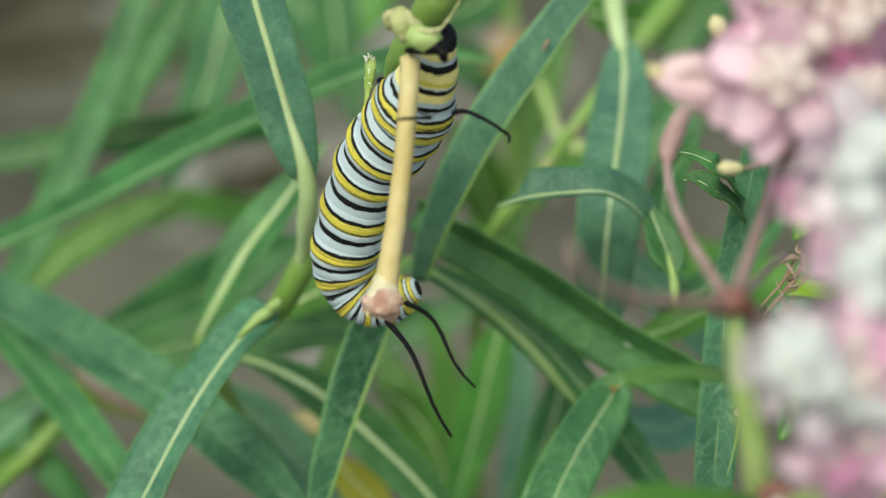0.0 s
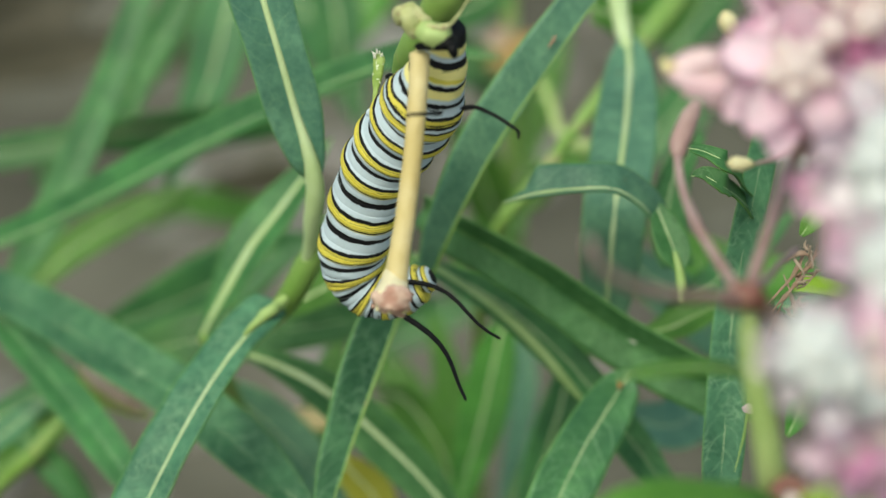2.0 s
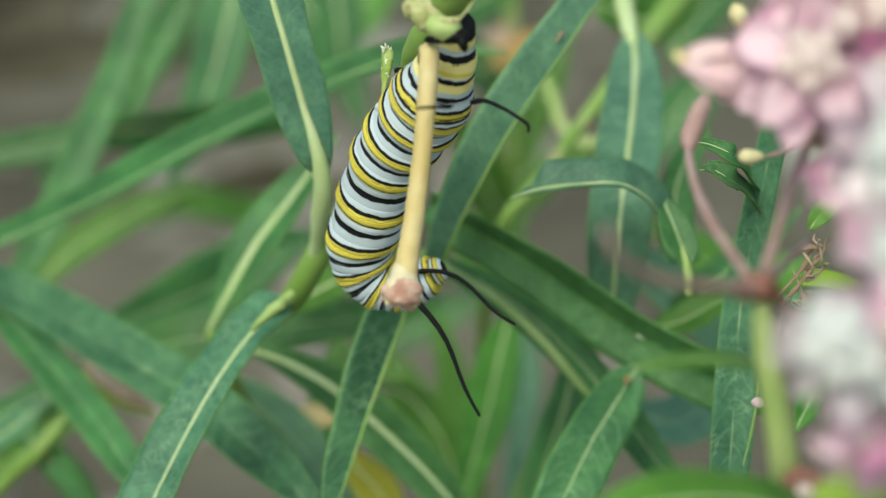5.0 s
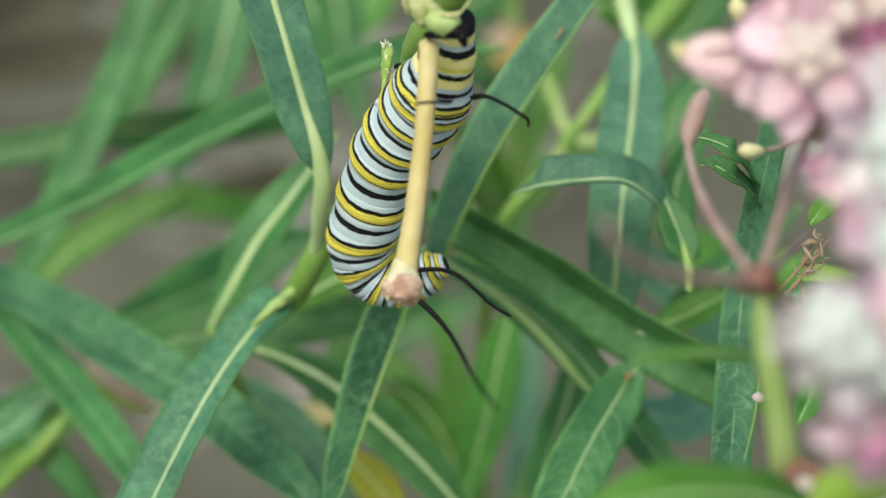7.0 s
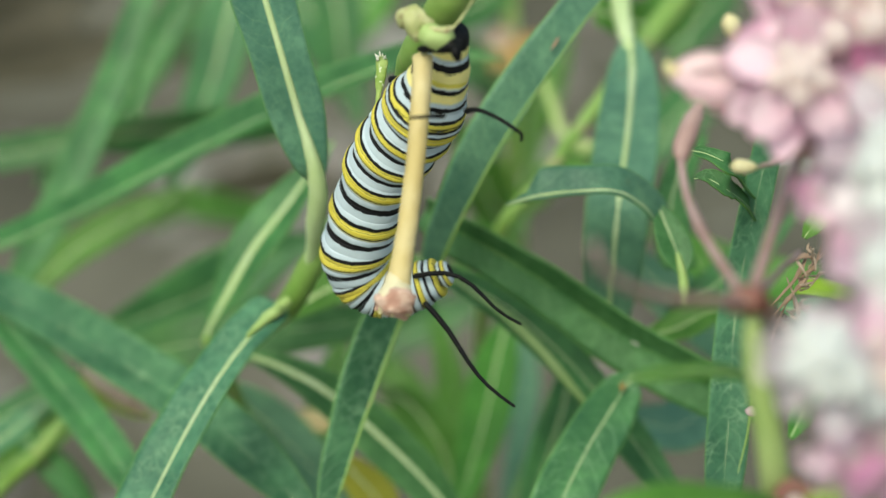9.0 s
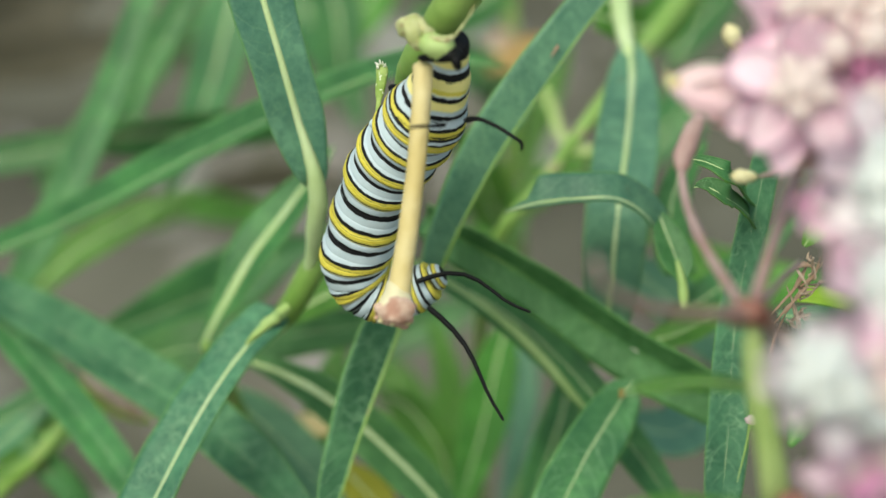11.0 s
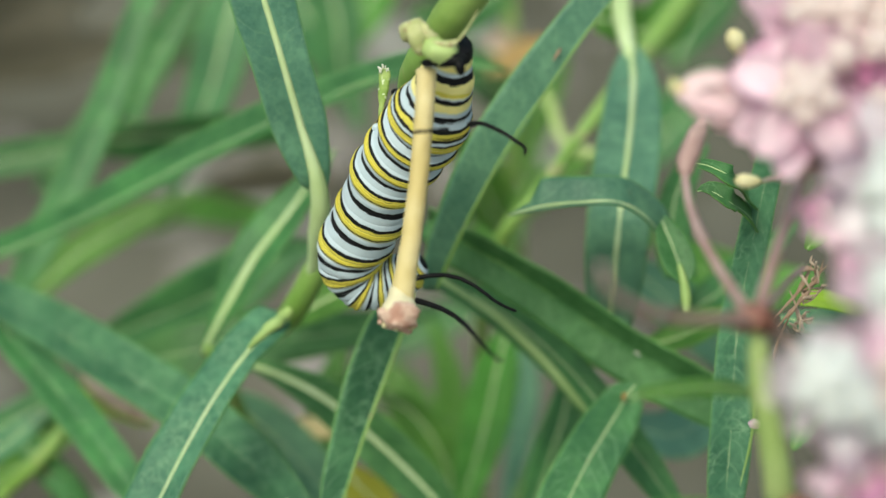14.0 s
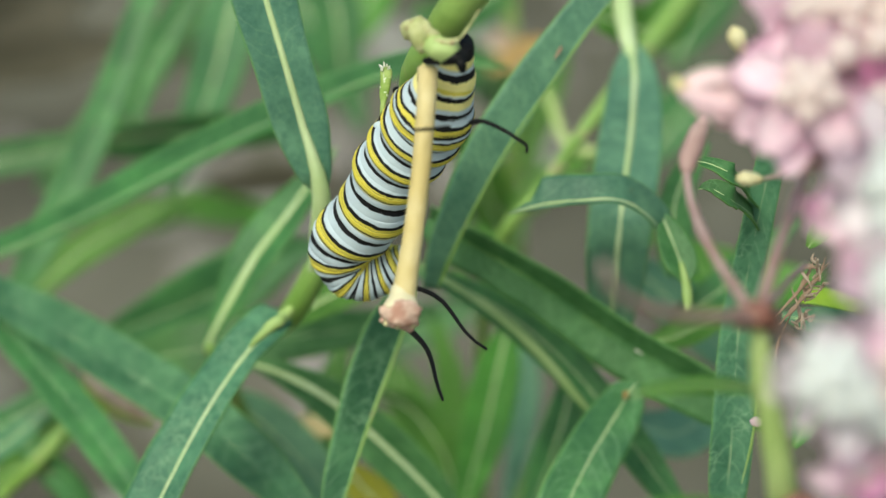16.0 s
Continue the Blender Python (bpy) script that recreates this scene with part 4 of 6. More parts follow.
leaf(far, [(-0.0395, 0.5165, 0.5246, 2.52), (-0.0302, 0.5024, 0.5201, 11.13), (-0.0228, 0.4968, 0.5105, 11.13), (-0.0178, 0.4894, 0.4976, 1.24)], (10, 0), 0.2)
leaf(far, [(-0.0106, 0.5178, 0.5268, 2.52), (-0.0166, 0.5036, 0.5222, 11.13), (-0.0228, 0.4999, 0.5158, 11.13), (-0.0277, 0.4925, 0.5030, 1.24)], (10, 0), 0.2, LEAF_FRESH)
leaf(far, [(-0.0660, 0.4876, 0.4745, 2.52), (-0.0562, 0.4813, 0.4837, 6.18), (-0.0450, 0.4807, 0.4826, 6.18), (-0.0327, 0.4801, 0.4815, 1.24)], (-30, 0), 0.2, LEAF_FRESH)
leaf(far, [(0.0020, 0.4825, 0.4657, 2.52), (0.0082, 0.4764, 0.4751, 8.66), (0.0131, 0.4801, 0.4815, 9.90), (0.0143, 0.4850, 0.4901, 1.24)], (20, 0), 0.2, LEAF_FRESH)
leaf(far, [(0.0272, 0.5090, 0.5116, 2.52), (0.0218, 0.4943, 0.5062, 8.66), (0.0181, 0.4894, 0.4976, 8.66), (0.0193, 0.4832, 0.4869, 1.24)], (0, 0), 0.2, LEAF_FRESH)
leaf(far, [(0.0138, 0.4877, 0.5347, 2.38), (0.0091, 0.4859, 0.5316, 9.54), (0.0019, 0.4841, 0.5285, 9.54), (-0.0076, 0.4841, 0.5285, 1.19)], (-20, 0), 0.2)
leaf(far, [(0.0511, 0.5052, 0.5050, 2.52), (0.0537, 0.5090, 0.5116, 10.08), (0.0600, 0.5127, 0.5181, 10.08), (0.0675, 0.5165, 0.5246, 1.26)], (-20, 0), 0.2)
leaf(far, [(0.0416, 0.4850, 0.4901, 2.47), (0.0477, 0.4887, 0.4965, 11.13), (0.0539, 0.4925, 0.5030, 11.13), (0.0601, 0.4968, 0.5105, 1.24)], (0, 0), 0.2)
leaf(far, [(-0.0178, 0.4640, 0.4537, 2.47), (-0.0104, 0.4665, 0.4580, 7.42), (0.0007, 0.4690, 0.4623, 7.42), (0.0119, 0.4714, 0.4665, 1.24)], (10, 0), 0.2)
leaf(far, [(-0.0028, 0.4258, 0.4476, 2.34), (-0.0051, 0.4317, 0.4577, 9.36), (-0.0098, 0.4364, 0.4658, 8.19), (-0.0145, 0.4399, 0.4719, 1.17)], (20, 0), 0.2, LEAF_FRESH)


# ---- flower heads ----
def petal_mesh(name, material, length=0.0066):
    """A boat-shaped petal along x, arched back and hollow along its middle, with a blunt tip."""
    bm = bmesh.new()
    n, m = 11, 7
    grid = []
    for i in range(n):
        u = i / (n - 1)
        w = 0.0021 * (0.42 + 0.58 * math.sin(math.pi * min(1, 0.1 + 0.78 * u))) * math.sqrt(max(0.02, 1 - max(0, (u - 0.72) / 0.28) ** 2))
        row = []
        for j in range(m):
            v = 2 * j / (m - 1) - 1
            row.append(bm.verts.new((0.0004 + length * u, v * w, 0.0006 * math.sin(2.6 * u) - 0.0010 * u * u + 0.00035 * v * v)))
        grid.append(row)
    for i in range(n - 1):
        for j in range(m - 1):
            bm.faces.new((grid[i][j], grid[i + 1][j], grid[i + 1][j + 1], grid[i][j + 1]))
    bmesh.ops.solidify(bm, geom=bm.faces[:], thickness=0.00018)
    return mesh_of(bm, name, material)


def hood_mesh(material):
    """A hollow-backed hood that leans out from the column, with a small horn bent over it."""
    bm = tube([(0.0009, 0, 0.0004), (0.0017, 0, 0.0011), (0.0020, 0, 0.0020), (0.0019, 0, 0.0027)], [0.0007, 0.0011, 0.0012, 0.0005], 12, 10)
    horn = tube([(0.0013, 0, 0.0012), (0.0014, 0, 0.0026), (0.0008, 0, 0.0031)], [0.0002, 0.00018, 0.00008], 8, 6)
    held = bpy.data.meshes.new("horn")
    horn.to_mesh(held)
    horn.free()
    bm.from_mesh(held)
    return mesh_of(bm, "hood", material)


def column_mesh(material, broad=1.0):
    bm = tube([(0, 0, -0.0012), (0, 0, 0.0004), (0, 0, 0.0020), (0, 0, 0.0034 * broad)], [0.0008, 0.0014 * broad, 0.0017 * broad, 0.0011 * broad], 16, 14)
    return mesh_of(bm, "flower", material)


PETALS = {"pink": petal_mesh("petal", PETAL), "rose": petal_mesh("petal", PETAL_ROSE), "pale": petal_mesh("petal", PETAL_PALE), "dull": petal_mesh("petal", PETAL_DULL, 0.0058)}
HOODS = {"pink": hood_mesh(HOOD), "rose": hood_mesh(HOOD), "pale": hood_mesh(HOOD_WHITE), "dull": hood_mesh(HOOD)}
COLUMNS = {"pink": column_mesh(HOOD), "rose": column_mesh(HOOD), "pale": column_mesh(HOOD_WHITE, 1.7), "dull": column_mesh(HOOD)}


def flower(head, place, axis, tint="pink", size=1.0, turn=0.0, crown=1.0, bent=20.0):
    """One milkweed flower: a column, five hoods round it and five petals bent back by some degrees."""
    q = Vector(axis).to_track_quat("Z", "Y").to_matrix().to_4x4()
    m = Matrix.Translation(Vector(place) - head.location) @ q @ Matrix.Rotation(turn, 4, "Z") @ Matrix.Scale(size, 4)
    label = {"pink": "pink milkweed flower with a cream crown", "rose": "rose-pink milkweed flower with a cream crown", "pale": "blush-white milkweed flower", "dull": "fading beige-pink milkweed flower"}[tint]
    ob = piece("flower", COLUMNS[tint], m, head, label)
    for k in range(5):
        a = 2 * math.pi * k / 5
        lift = radians(bent + 7 * math.sin(2.3 * k + 5 * turn))
        piece("petal", PETALS[tint], Matrix.Rotation(a, 4, "Z") @ Matrix.Rotation(lift, 4, "Y"), ob)
        piece("hood", HOODS[tint], Matrix.Rotation(a + 0.63, 4, "Z") @ Matrix.Scale(crown, 4), ob)
    return ob


def bud_mesh():
    bm = tube([(0, 0, 0), (0, 0, 0.0012), (0, 0, 0.003), (0, 0, 0.0044)], [0.0004, 0.0010, 0.0013, 0.0005], 14, 12, 0.1)
    return mesh_of(bm, "bud", BUD)


BUD_MESH = bud_mesh()


def bud(head, place, axis, size=1.0):
    q = Vector(axis).to_track_quat("Z", "Y").to_matrix().to_4x4()
    return piece("bud", BUD_MESH, Matrix.Translation(Vector(place) - head.location) @ q @ Matrix.Scale(size, 4), head, "cream closed flower bud")


umbel = thing("flowering_milkweed", (0.1321, 0.5054, 0.1854), "milkweed stalk with soft pink and white flower heads", "flower", "flowering stalks")
umbel.location.z = 0.0
stem(umbel, [(0.0297, 0.2195, 0.6166), (0.0303, 0.2174, 0.6110), (0.0320, 0.2165, 0.6034), (0.0338, 0.2178, 0.5938), (0.0402, 0.2393, 0.5644), (0.0515, 0.2770, 0.5098)], [0.00110, 0.00128, 0.00150, 0.00168, 0.00185, 0.00208], PEDUNCLE, "peduncle", "pale green flower stem")
toe = Vector((0.0515, 0.2770, 0.5098))
stem(umbel, [toe, toe + Vector((0.01, 0.03, -0.2)), Vector((toe.x + 0.02, toe.y + 0.06, -0.01))], [0.0023, 0.003, 0.004], PEDUNCLE, "peduncle")
part("hub", tube([(0.0276, 0.2204, 0.6161), (0.0285, 0.2187, 0.6174), (0.0297, 0.2188, 0.6175), (0.0315, 0.2192, 0.6162)], [0.0008, 0.0012, 0.0015, 0.0009], 24, 14, 0.4), KNOT, umbel, "brown-red knot where the pedicels meet")


def pedicel(pts, r):
    part("pedicel", tube(pts, [0.00006 * r * 0.92 * (1.1 - 0.35 * k / len(pts)) for k in range(len(pts))], 30, 10, 0.1), PEDICEL, umbel, "reddish-brown flower stalk")


pedicel([(0.0292, 0.2187, 0.6174), (0.0283, 0.2270, 0.6156), (0.0268, 0.2368, 0.6146), (0.0257, 0.2449, 0.6147), (0.0255, 0.2521, 0.6151), (0.0261, 0.2559, 0.6157)], 10.5)
part("pedicel_joint", tube([(0.0255, 0.2533, 0.6151), (0.0259, 0.2550, 0.6162), (0.0267, 0.2569, 0.6174), (0.0276, 0.2586, 0.6184), (0.0281, 0.2599, 0.6188)], [0.0008, 0.00115, 0.00125, 0.0010, 0.0007], 20, 12, 0.15), PEDICEL, umbel, "swollen pinkish joint under a flower")
pedicel([(0.0297, 0.2187, 0.6174), (0.0315, 0.2264, 0.6167), (0.0338, 0.2339, 0.6176), (0.0359, 0.2396, 0.6197), (0.0375, 0.2438, 0.6209), (0.0384, 0.2456, 0.6221)], 12)
pedicel([(0.0292, 0.2186, 0.6172), (0.0251, 0.2128, 0.6210), (0.0203, 0.2061, 0.6253), (0.0159, 0.2006, 0.6297), (0.0126, 0.1963, 0.6343), (0.0115, 0.1949, 0.6378)], 11)
pedicel([(0.0297, 0.2187, 0.6173), (0.0332, 0.2316, 0.6116), (0.0366, 0.2429, 0.6073), (0.0397, 0.2507, 0.6048)], 8)
pedicel([(0.0299, 0.2185, 0.6170), (0.0331, 0.2229, 0.6126), (0.0349, 0.2220, 0.6111)], 8)


def flower_head(hub, blooms):
    """A cluster of flowers on thin stalks that meet in one hub."""
    for k, (place, out, tint, size, turn, crown, bent) in enumerate(blooms):
        back = Vector(place) - Vector(out).normalized() * 0.0011 * size
        mid = Vector(hub).lerp(back, 0.5) + Vector((0.001 * (-1) ** k, 0.0015, -0.001))
        part("pedicel", tube([hub, mid, back], [0.00045, 0.0004, 0.0005], 14, 8), PEDICEL, umbel)
        flower(umbel, place, out, tint, size, turn, crown, bent)


flower_head((0.0388, 0.2435, 0.6206), (
    ((0.0336, 0.2242, 0.6402), (-0.08, -0.82, 0.58), "pink", 1.12, 0.3, 1.00, 2),
    ((0.0329, 0.2291, 0.6426), (-0.04, -0.82, 0.59), "pink", 0.85, 0.9, 0.40, 0),
    ((0.0313, 0.2284, 0.6373), (0.04, -0.82, 0.47), "pink", 0.82, 0.1, 0.50, 0),
    ((0.0340, 0.2264, 0.6359), (-0.16, -0.82, 0.65), "pink", 0.90, 0.7, 0.40, -4),
    ((0.0371, 0.2256, 0.6376), (-0.08, -0.82, 0.51), "pink", 1.00, 0.2, 0.70, 0),
    ((0.0369, 0.2279, 0.6425), (0.16, -0.82, 0.56), "pink", 1.05, 0.5, 0.60, 2),
    ((0.0408, 0.2275, 0.6440), (0.11, -0.82, 0.56), "rose", 0.95, 0.8, 0.80, 2),
    ((0.0418, 0.2228, 0.6388), (0.04, -0.82, 0.49), "rose", 1.00, 0.4, 1.00, 2),
    ((0.0392, 0.2248, 0.6372), (0.04, -0.82, 0.66), "rose", 0.75, 0.0, 0.50, 0),
    ((0.0346, 0.2316, 0.6460), (0.01, -0.82, 0.63), "pink", 1.00, 0.4, 1.00, 4),
    ((0.0384, 0.2308, 0.6466), (0.05, -0.82, 0.47), "pink", 1.00, 0.1, 1.00, 4),
    ((0.0425, 0.2297, 0.6468), (0.08, -0.82, 0.59), "rose", 1.00, 0.6, 1.00, 4),
    ((0.0353, 0.2321, 0.6379), (-0.06, -0.82, 0.46), "pink", 1.00, 0.5, 0.30, 0),
    ((0.0328, 0.2326, 0.6377), (0.12, -0.82, 0.56), "pink", 0.75, 0.8, 0.30, 0),
    ((0.0370, 0.2300, 0.6341), (0.07, -0.82, 0.66), "pink", 0.85, 0.3, 0.30, 0),
    ((0.0377, 0.2350, 0.6420), (0.07, -0.82, 0.67), "pink", 1.00, 0.9, 0.30, 0),
    ((0.0443, 0.2311, 0.6393), (-0.03, -0.82, 0.64), "rose", 1.00, 0.9, 0.30, 0),
))
flower_head((0.0477, 0.2243, 0.6153), (
    ((0.0377, 0.2032, 0.6407), (-0.02, -0.82, 0.67), "pale", 0.78, 0.2, 1.10, 2),
    ((0.0393, 0.2053, 0.6424), (0.12, -0.82, 0.47), "pale", 1.00, 0.7, 1.00, 2),
    ((0.0387, 0.2030, 0.6374), (-0.12, -0.82, 0.50), "pale", 0.90, 0.4, 0.90, 2),
    ((0.0367, 0.2053, 0.6373), (0.15, -0.82, 0.55), "pale", 0.42, 0.1, 0.40, 0),
    ((0.0330, 0.2057, 0.6370), (0.04, -0.82, 0.52), "rose", 0.36, 0.3, 0.30, -6),
    ((0.0359, 0.2031, 0.6355), (0.00, -0.82, 0.54), "pink", 0.50, 0.4, 0.40, 0),
    ((0.0380, 0.2023, 0.6351), (-0.05, -0.82, 0.59), "rose", 0.60, 0.9, 0.40, 0),
    ((0.0374, 0.1944, 0.6354), (0.03, -0.82, 0.67), "pale", 0.72, 0.5, 1.20, 2),
    ((0.0394, 0.1971, 0.6361), (0.06, -0.82, 0.67), "pale", 0.80, 0.1, 0.90, 2),
    ((0.0379, 0.1939, 0.6324), (0.11, -0.82, 0.69), "pale", 0.85, 0.9, 0.80, 2),
    ((0.0384, 0.1952, 0.6307), (0.05, -0.82, 0.49), "pale", 0.55, 0.3, 0.40, 0),
    ((0.0306, 0.1845, 0.6320), (0.12, -0.82, 0.68), "pale", 0.76, 0.3, 1.60, 0),
    ((0.0291, 0.1857, 0.6310), (0.13, -0.82, 0.59), "pale", 0.52, 0.8, 1.00, 0),
    ((0.0334, 0.1848, 0.6296), (0.07, -0.82, 0.50), "pale", 0.75, 0.6, 1.00, 0),
    ((0.0362, 0.1881, 0.6314), (0.11, -0.82, 0.59), "pink", 0.75, 0.2, 0.60, 0),
    ((0.0371, 0.1858, 0.6294), (-0.07, -0.82, 0.47), "rose", 0.75, 0.8, 0.80, 0),
))
flower_head((0.0477, 0.2173, 0.6030), (
    ((0.0357, 0.1858, 0.6262), (0.11, -0.82, 0.69), "pale", 0.70, 0.2, 0.70, 0),
    ((0.0340, 0.1868, 0.6240), (-0.13, -0.82, 0.64), "pink", 0.50, 0.6, 0.40, 0),
    ((0.0348, 0.1859, 0.6214), (-0.03, -0.82, 0.49), "pink", 0.68, 0.9, 0.60, 0),
    ((0.0376, 0.1852, 0.6232), (-0.07, -0.82, 0.63), "rose", 0.75, 0.3, 0.70, 0),
    ((0.0333, 0.1880, 0.6191), (0.12, -0.82, 0.46), "pink", 0.48, 0.5, 0.40, 0),
    ((0.0374, 0.1865, 0.6184), (0.04, -0.82, 0.46), "rose", 0.60, 0.1, 0.50, 0),
    ((0.0382, 0.1870, 0.6254), (0.07, -0.82, 0.53), "pale", 0.70, 0.5, 0.50, 0),
))


def fading_flower(base, tips):
    """A wilting flower whose long petals all trail to one side."""
    base = Vector(base) - umbel.location
    ob = piece("flower", COLUMNS["dull"], Matrix.Translation(base), umbel, "fading beige-pink milkweed flower")
    for tip in tips:
        way = Vector(tip) - umbel.location - base
        x = way.normalized()
        facing = FRONT + UP * 0.4
        z = (facing - x * facing.dot(x)).normalized()
        turn = Matrix((x, z.cross(x), z)).transposed().to_4x4()
        piece("petal", PETALS["dull"], turn @ Matrix.Scale(way.length / 0.0062, 4) @ Matrix.Diagonal((1, 0.72, 0.7, 1)), ob)


fading_flower((0.0314, 0.2297, 0.6356), ((0.0217, 0.2361, 0.6355), (0.0229, 0.2333, 0.6346), (0.0252, 0.2314, 0.6333), (0.0248, 0.2366, 0.6345), (0.0267, 0.2308, 0.6344), (0.0367, 0.2269, 0.6327), (0.0283, 0.2295, 0.6332)))
part("petal_tip", tube([(0.0215, 0.2365, 0.6359), (0.0219, 0.2362, 0.6353), (0.0225, 0.2354, 0.6348)], [0.0002, 0.0006, 0.0009], 12, 10, 0.2), BUD, umbel, "yellowish withered petal tip")
# the stalks that carry the two lower heads, from the foot of the plant
for crest in ((0.0477, 0.2243, 0.6153), (0.0477, 0.2173, 0.6030)):
    stem(umbel, [crest, Vector(crest) + Vector((0.004, 0.012, -0.03)), Vector((0.0615, 0.3070, 0.4098)), Vector((0.0660, 0.3250, 0.3000))], [0.0012, 0.0015, 0.0019, 0.0024], PEDUNCLE, "peduncle")
for at, way, size in (((0.0327, 0.2645, 0.6248), (-0.42, 0, 1), 0.88), ((0.0352, 0.2591, 0.6113), (-1, 0, 0.02), 0.72)):
    bud(umbel, at, way, size)
part("pedicel", tube([(0.0352, 0.2591, 0.6113), (0.0371, 0.2558, 0.6138), (0.0392, 0.2494, 0.6186), (0.0404, 0.2462, 0.6211)], [0.0003, 0.0003, 0.00035, 0.0004], 14, 8), PEDICEL, umbel)
part("pedicel", tube([(0.0327, 0.2645, 0.6248), (0.0334, 0.2618, 0.6241), (0.0341, 0.2570, 0.6238), (0.0357, 0.2517, 0.6225)], [0.0003, 0.0003, 0.00035, 0.0004], 14, 8), PEDICEL, umbel)
for a, b, c in (
    ((0.0358, 0.2235, 0.6338), (0.0377, 0.2233, 0.6355), (0.0399, 0.2217, 0.6368)),
    ((0.0339, 0.2259, 0.6300), (0.0347, 0.2257, 0.6316), (0.0360, 0.2253, 0.6329)),
    ((0.0397, 0.2221, 0.6355), (0.0413, 0.2216, 0.6366), (0.0427, 0.2208, 0.6372)),
):
    part("calyx_scrap", tube([a, b, c], [0.0006, 0.0011, 0.0005], 16, 10, 0.6), DRY, umbel, "withered brown sepals under the flowers")
for a, b, c in (
    ((0.0404, 0.2703, 0.5842), (0.0427, 0.2709, 0.5871), (0.0453, 0.2731, 0.5891)),
    ((0.0401, 0.2717, 0.5846), (0.0433, 0.2728, 0.5885), (0.0450, 0.2746, 0.5916)),
    ((0.0436, 0.2726, 0.5882), (0.0452, 0.2725, 0.5899), (0.0461, 0.2737, 0.5921)),
    ((0.0398, 0.2683, 0.5787), (0.0405, 0.2701, 0.5818), (0.0419, 0.2710, 0.5854)),
    ((0.0421, 0.2735, 0.5897), (0.0438, 0.2732, 0.5911), (0.0456, 0.2729, 0.5907)),
):
    part("dry_scrap", tube([a, b, c], [0.0002, 0.00038, 0.00014], 16, 8, 0.9, 0.4), DRY, umbel, "withered brown flower remains")
rng = random.Random(21)
for k in range(26):
    a = Vector((0.0421, 0.2706, 0.5827)).lerp(Vector((0.0456, 0.2736, 0.5909)), rng.random() ** 0.8)
    way = Vector((rng.uniform(-0.4, 1), rng.uniform(-0.5, 0.5), rng.uniform(-0.3, 1.2))).normalized() * rng.uniform(0.0012, 0.0038)
    side = Vector((rng.uniform(-1, 1), rng.uniform(-1, 1), rng.uniform(-1, 1))) * 0.0007
    part("withered_strand", tube([a, a + way * 0.4 + side, a + way * 0.8 - side * 0.6, a + way], [0.00015, 0.00012, 0.00017, 0.00006], 14, 7, 0.7), TWIG, umbel)
part("floret", tube([(0.0371, 0.2629, 0.5738), (0.0373, 0.2632, 0.5743), (0.0375, 0.2635, 0.5748)], [0.0005, 0.00078, 0.00045], 14, 12, 0.35), PETAL_DULL, near_right, "fallen pink floret caught on a leaf")
leaf(umbel, [(0.0340, 0.2296, 0.5997, 0.99), (0.0308, 0.2278, 0.6025, 2.07), (0.0257, 0.2254, 0.6045, 2.41), (0.0206, 0.2227, 0.6058, 1.79), (0.0169, 0.2207, 0.6063, 0.18)], (65, 0), 0.1, LEAF_FRESH)
leaf(umbel, [(0.0381, 0.2109, 0.5912, 1.77), (0.0323, 0.2076, 0.5976, 5.18), (0.0251, 0.2033, 0.6021, 5.62), (0.0180, 0.1998, 0.6041, 4.98), (0.0118, 0.1965, 0.6044, 2.73), (0.0079, 0.1932, 0.6046, 0.22)], (45, 0), 0.15, LEAF_FRESH, label="light green leaf close beneath the flowers")
leaf(umbel, [(0.0328, 0.1989, 0.6029, 0.66), (0.0353, 0.1999, 0.6047, 3.43), (0.0388, 0.1997, 0.6063, 4.41), (0.0424, 0.1991, 0.6074, 3.29), (0.0452, 0.1995, 0.6081, 0.27)], (35, 0), 0.15, LEAF_LIME, rib=0.02)
spent = Vector((0.0349, 0.2134, 0.5960))
round_it = [spent + Vector((math.cos(a), 0, 0)) * 0.0016 + UP * math.sin(a) * 0.0016 for a in [k * 2 * math.pi / 12 for k in range(13)]]
remnant = part("flower_remnant", tube(round_it, [0.0009] * 13, 60, 12, 0.35), KNOT, umbel, "withered brown-red flower remnant with a pale core")
part("remnant_core", tube([spent - FRONT * 0.0008, spent + FRONT * 0.0003, spent + FRONT * 0.0009], [0.0012, 0.0012, 0.0006], 12, 14, 0.5), HOOD, remnant, "cream core")
part("pedicel", tube([spent - FRONT * 0.0006, spent + Vector((0.003, 0.006, -0.006)), Vector((0.0402, 0.2393, 0.5644))], [0.0005, 0.0004, 0.0006], 14, 8), PEDICEL, umbel)


# ---- the caterpillar ----
caterpillar = thing("caterpillar", (-0.0013, 0.2787, 0.6168), "plump caterpillar banded in yellow, black and white, clinging to the stem", "caterpillar")
REAR = [(-0.0006, 0.2800, 0.6189), (-0.0012, 0.2811, 0.6149), (-0.0026, 0.2819, 0.6101), (-0.0055, 0.2839, 0.6037), (-0.0088, 0.2854, 0.5982), (-0.0106, 0.2867, 0.5926)]
SEGMENTS = [74, 95, 40, 54, 58, 87, 81, 60, 45, 36, 32, 30]
WIDE = [(0, 30), (25, 38), (50, 43), (90, 51), (115, 63), (140, 72), (200, 73), (260, 71), (330, 67), (400, 68), (500, 67), (560, 61), (610, 53), (660, 45), (700, 34)]
MM = 0.00007
RINGS = 4


def girth(s):
    return float(np.interp(s, [a for a, _ in WIDE], [b for _, b in WIDE])) * MM


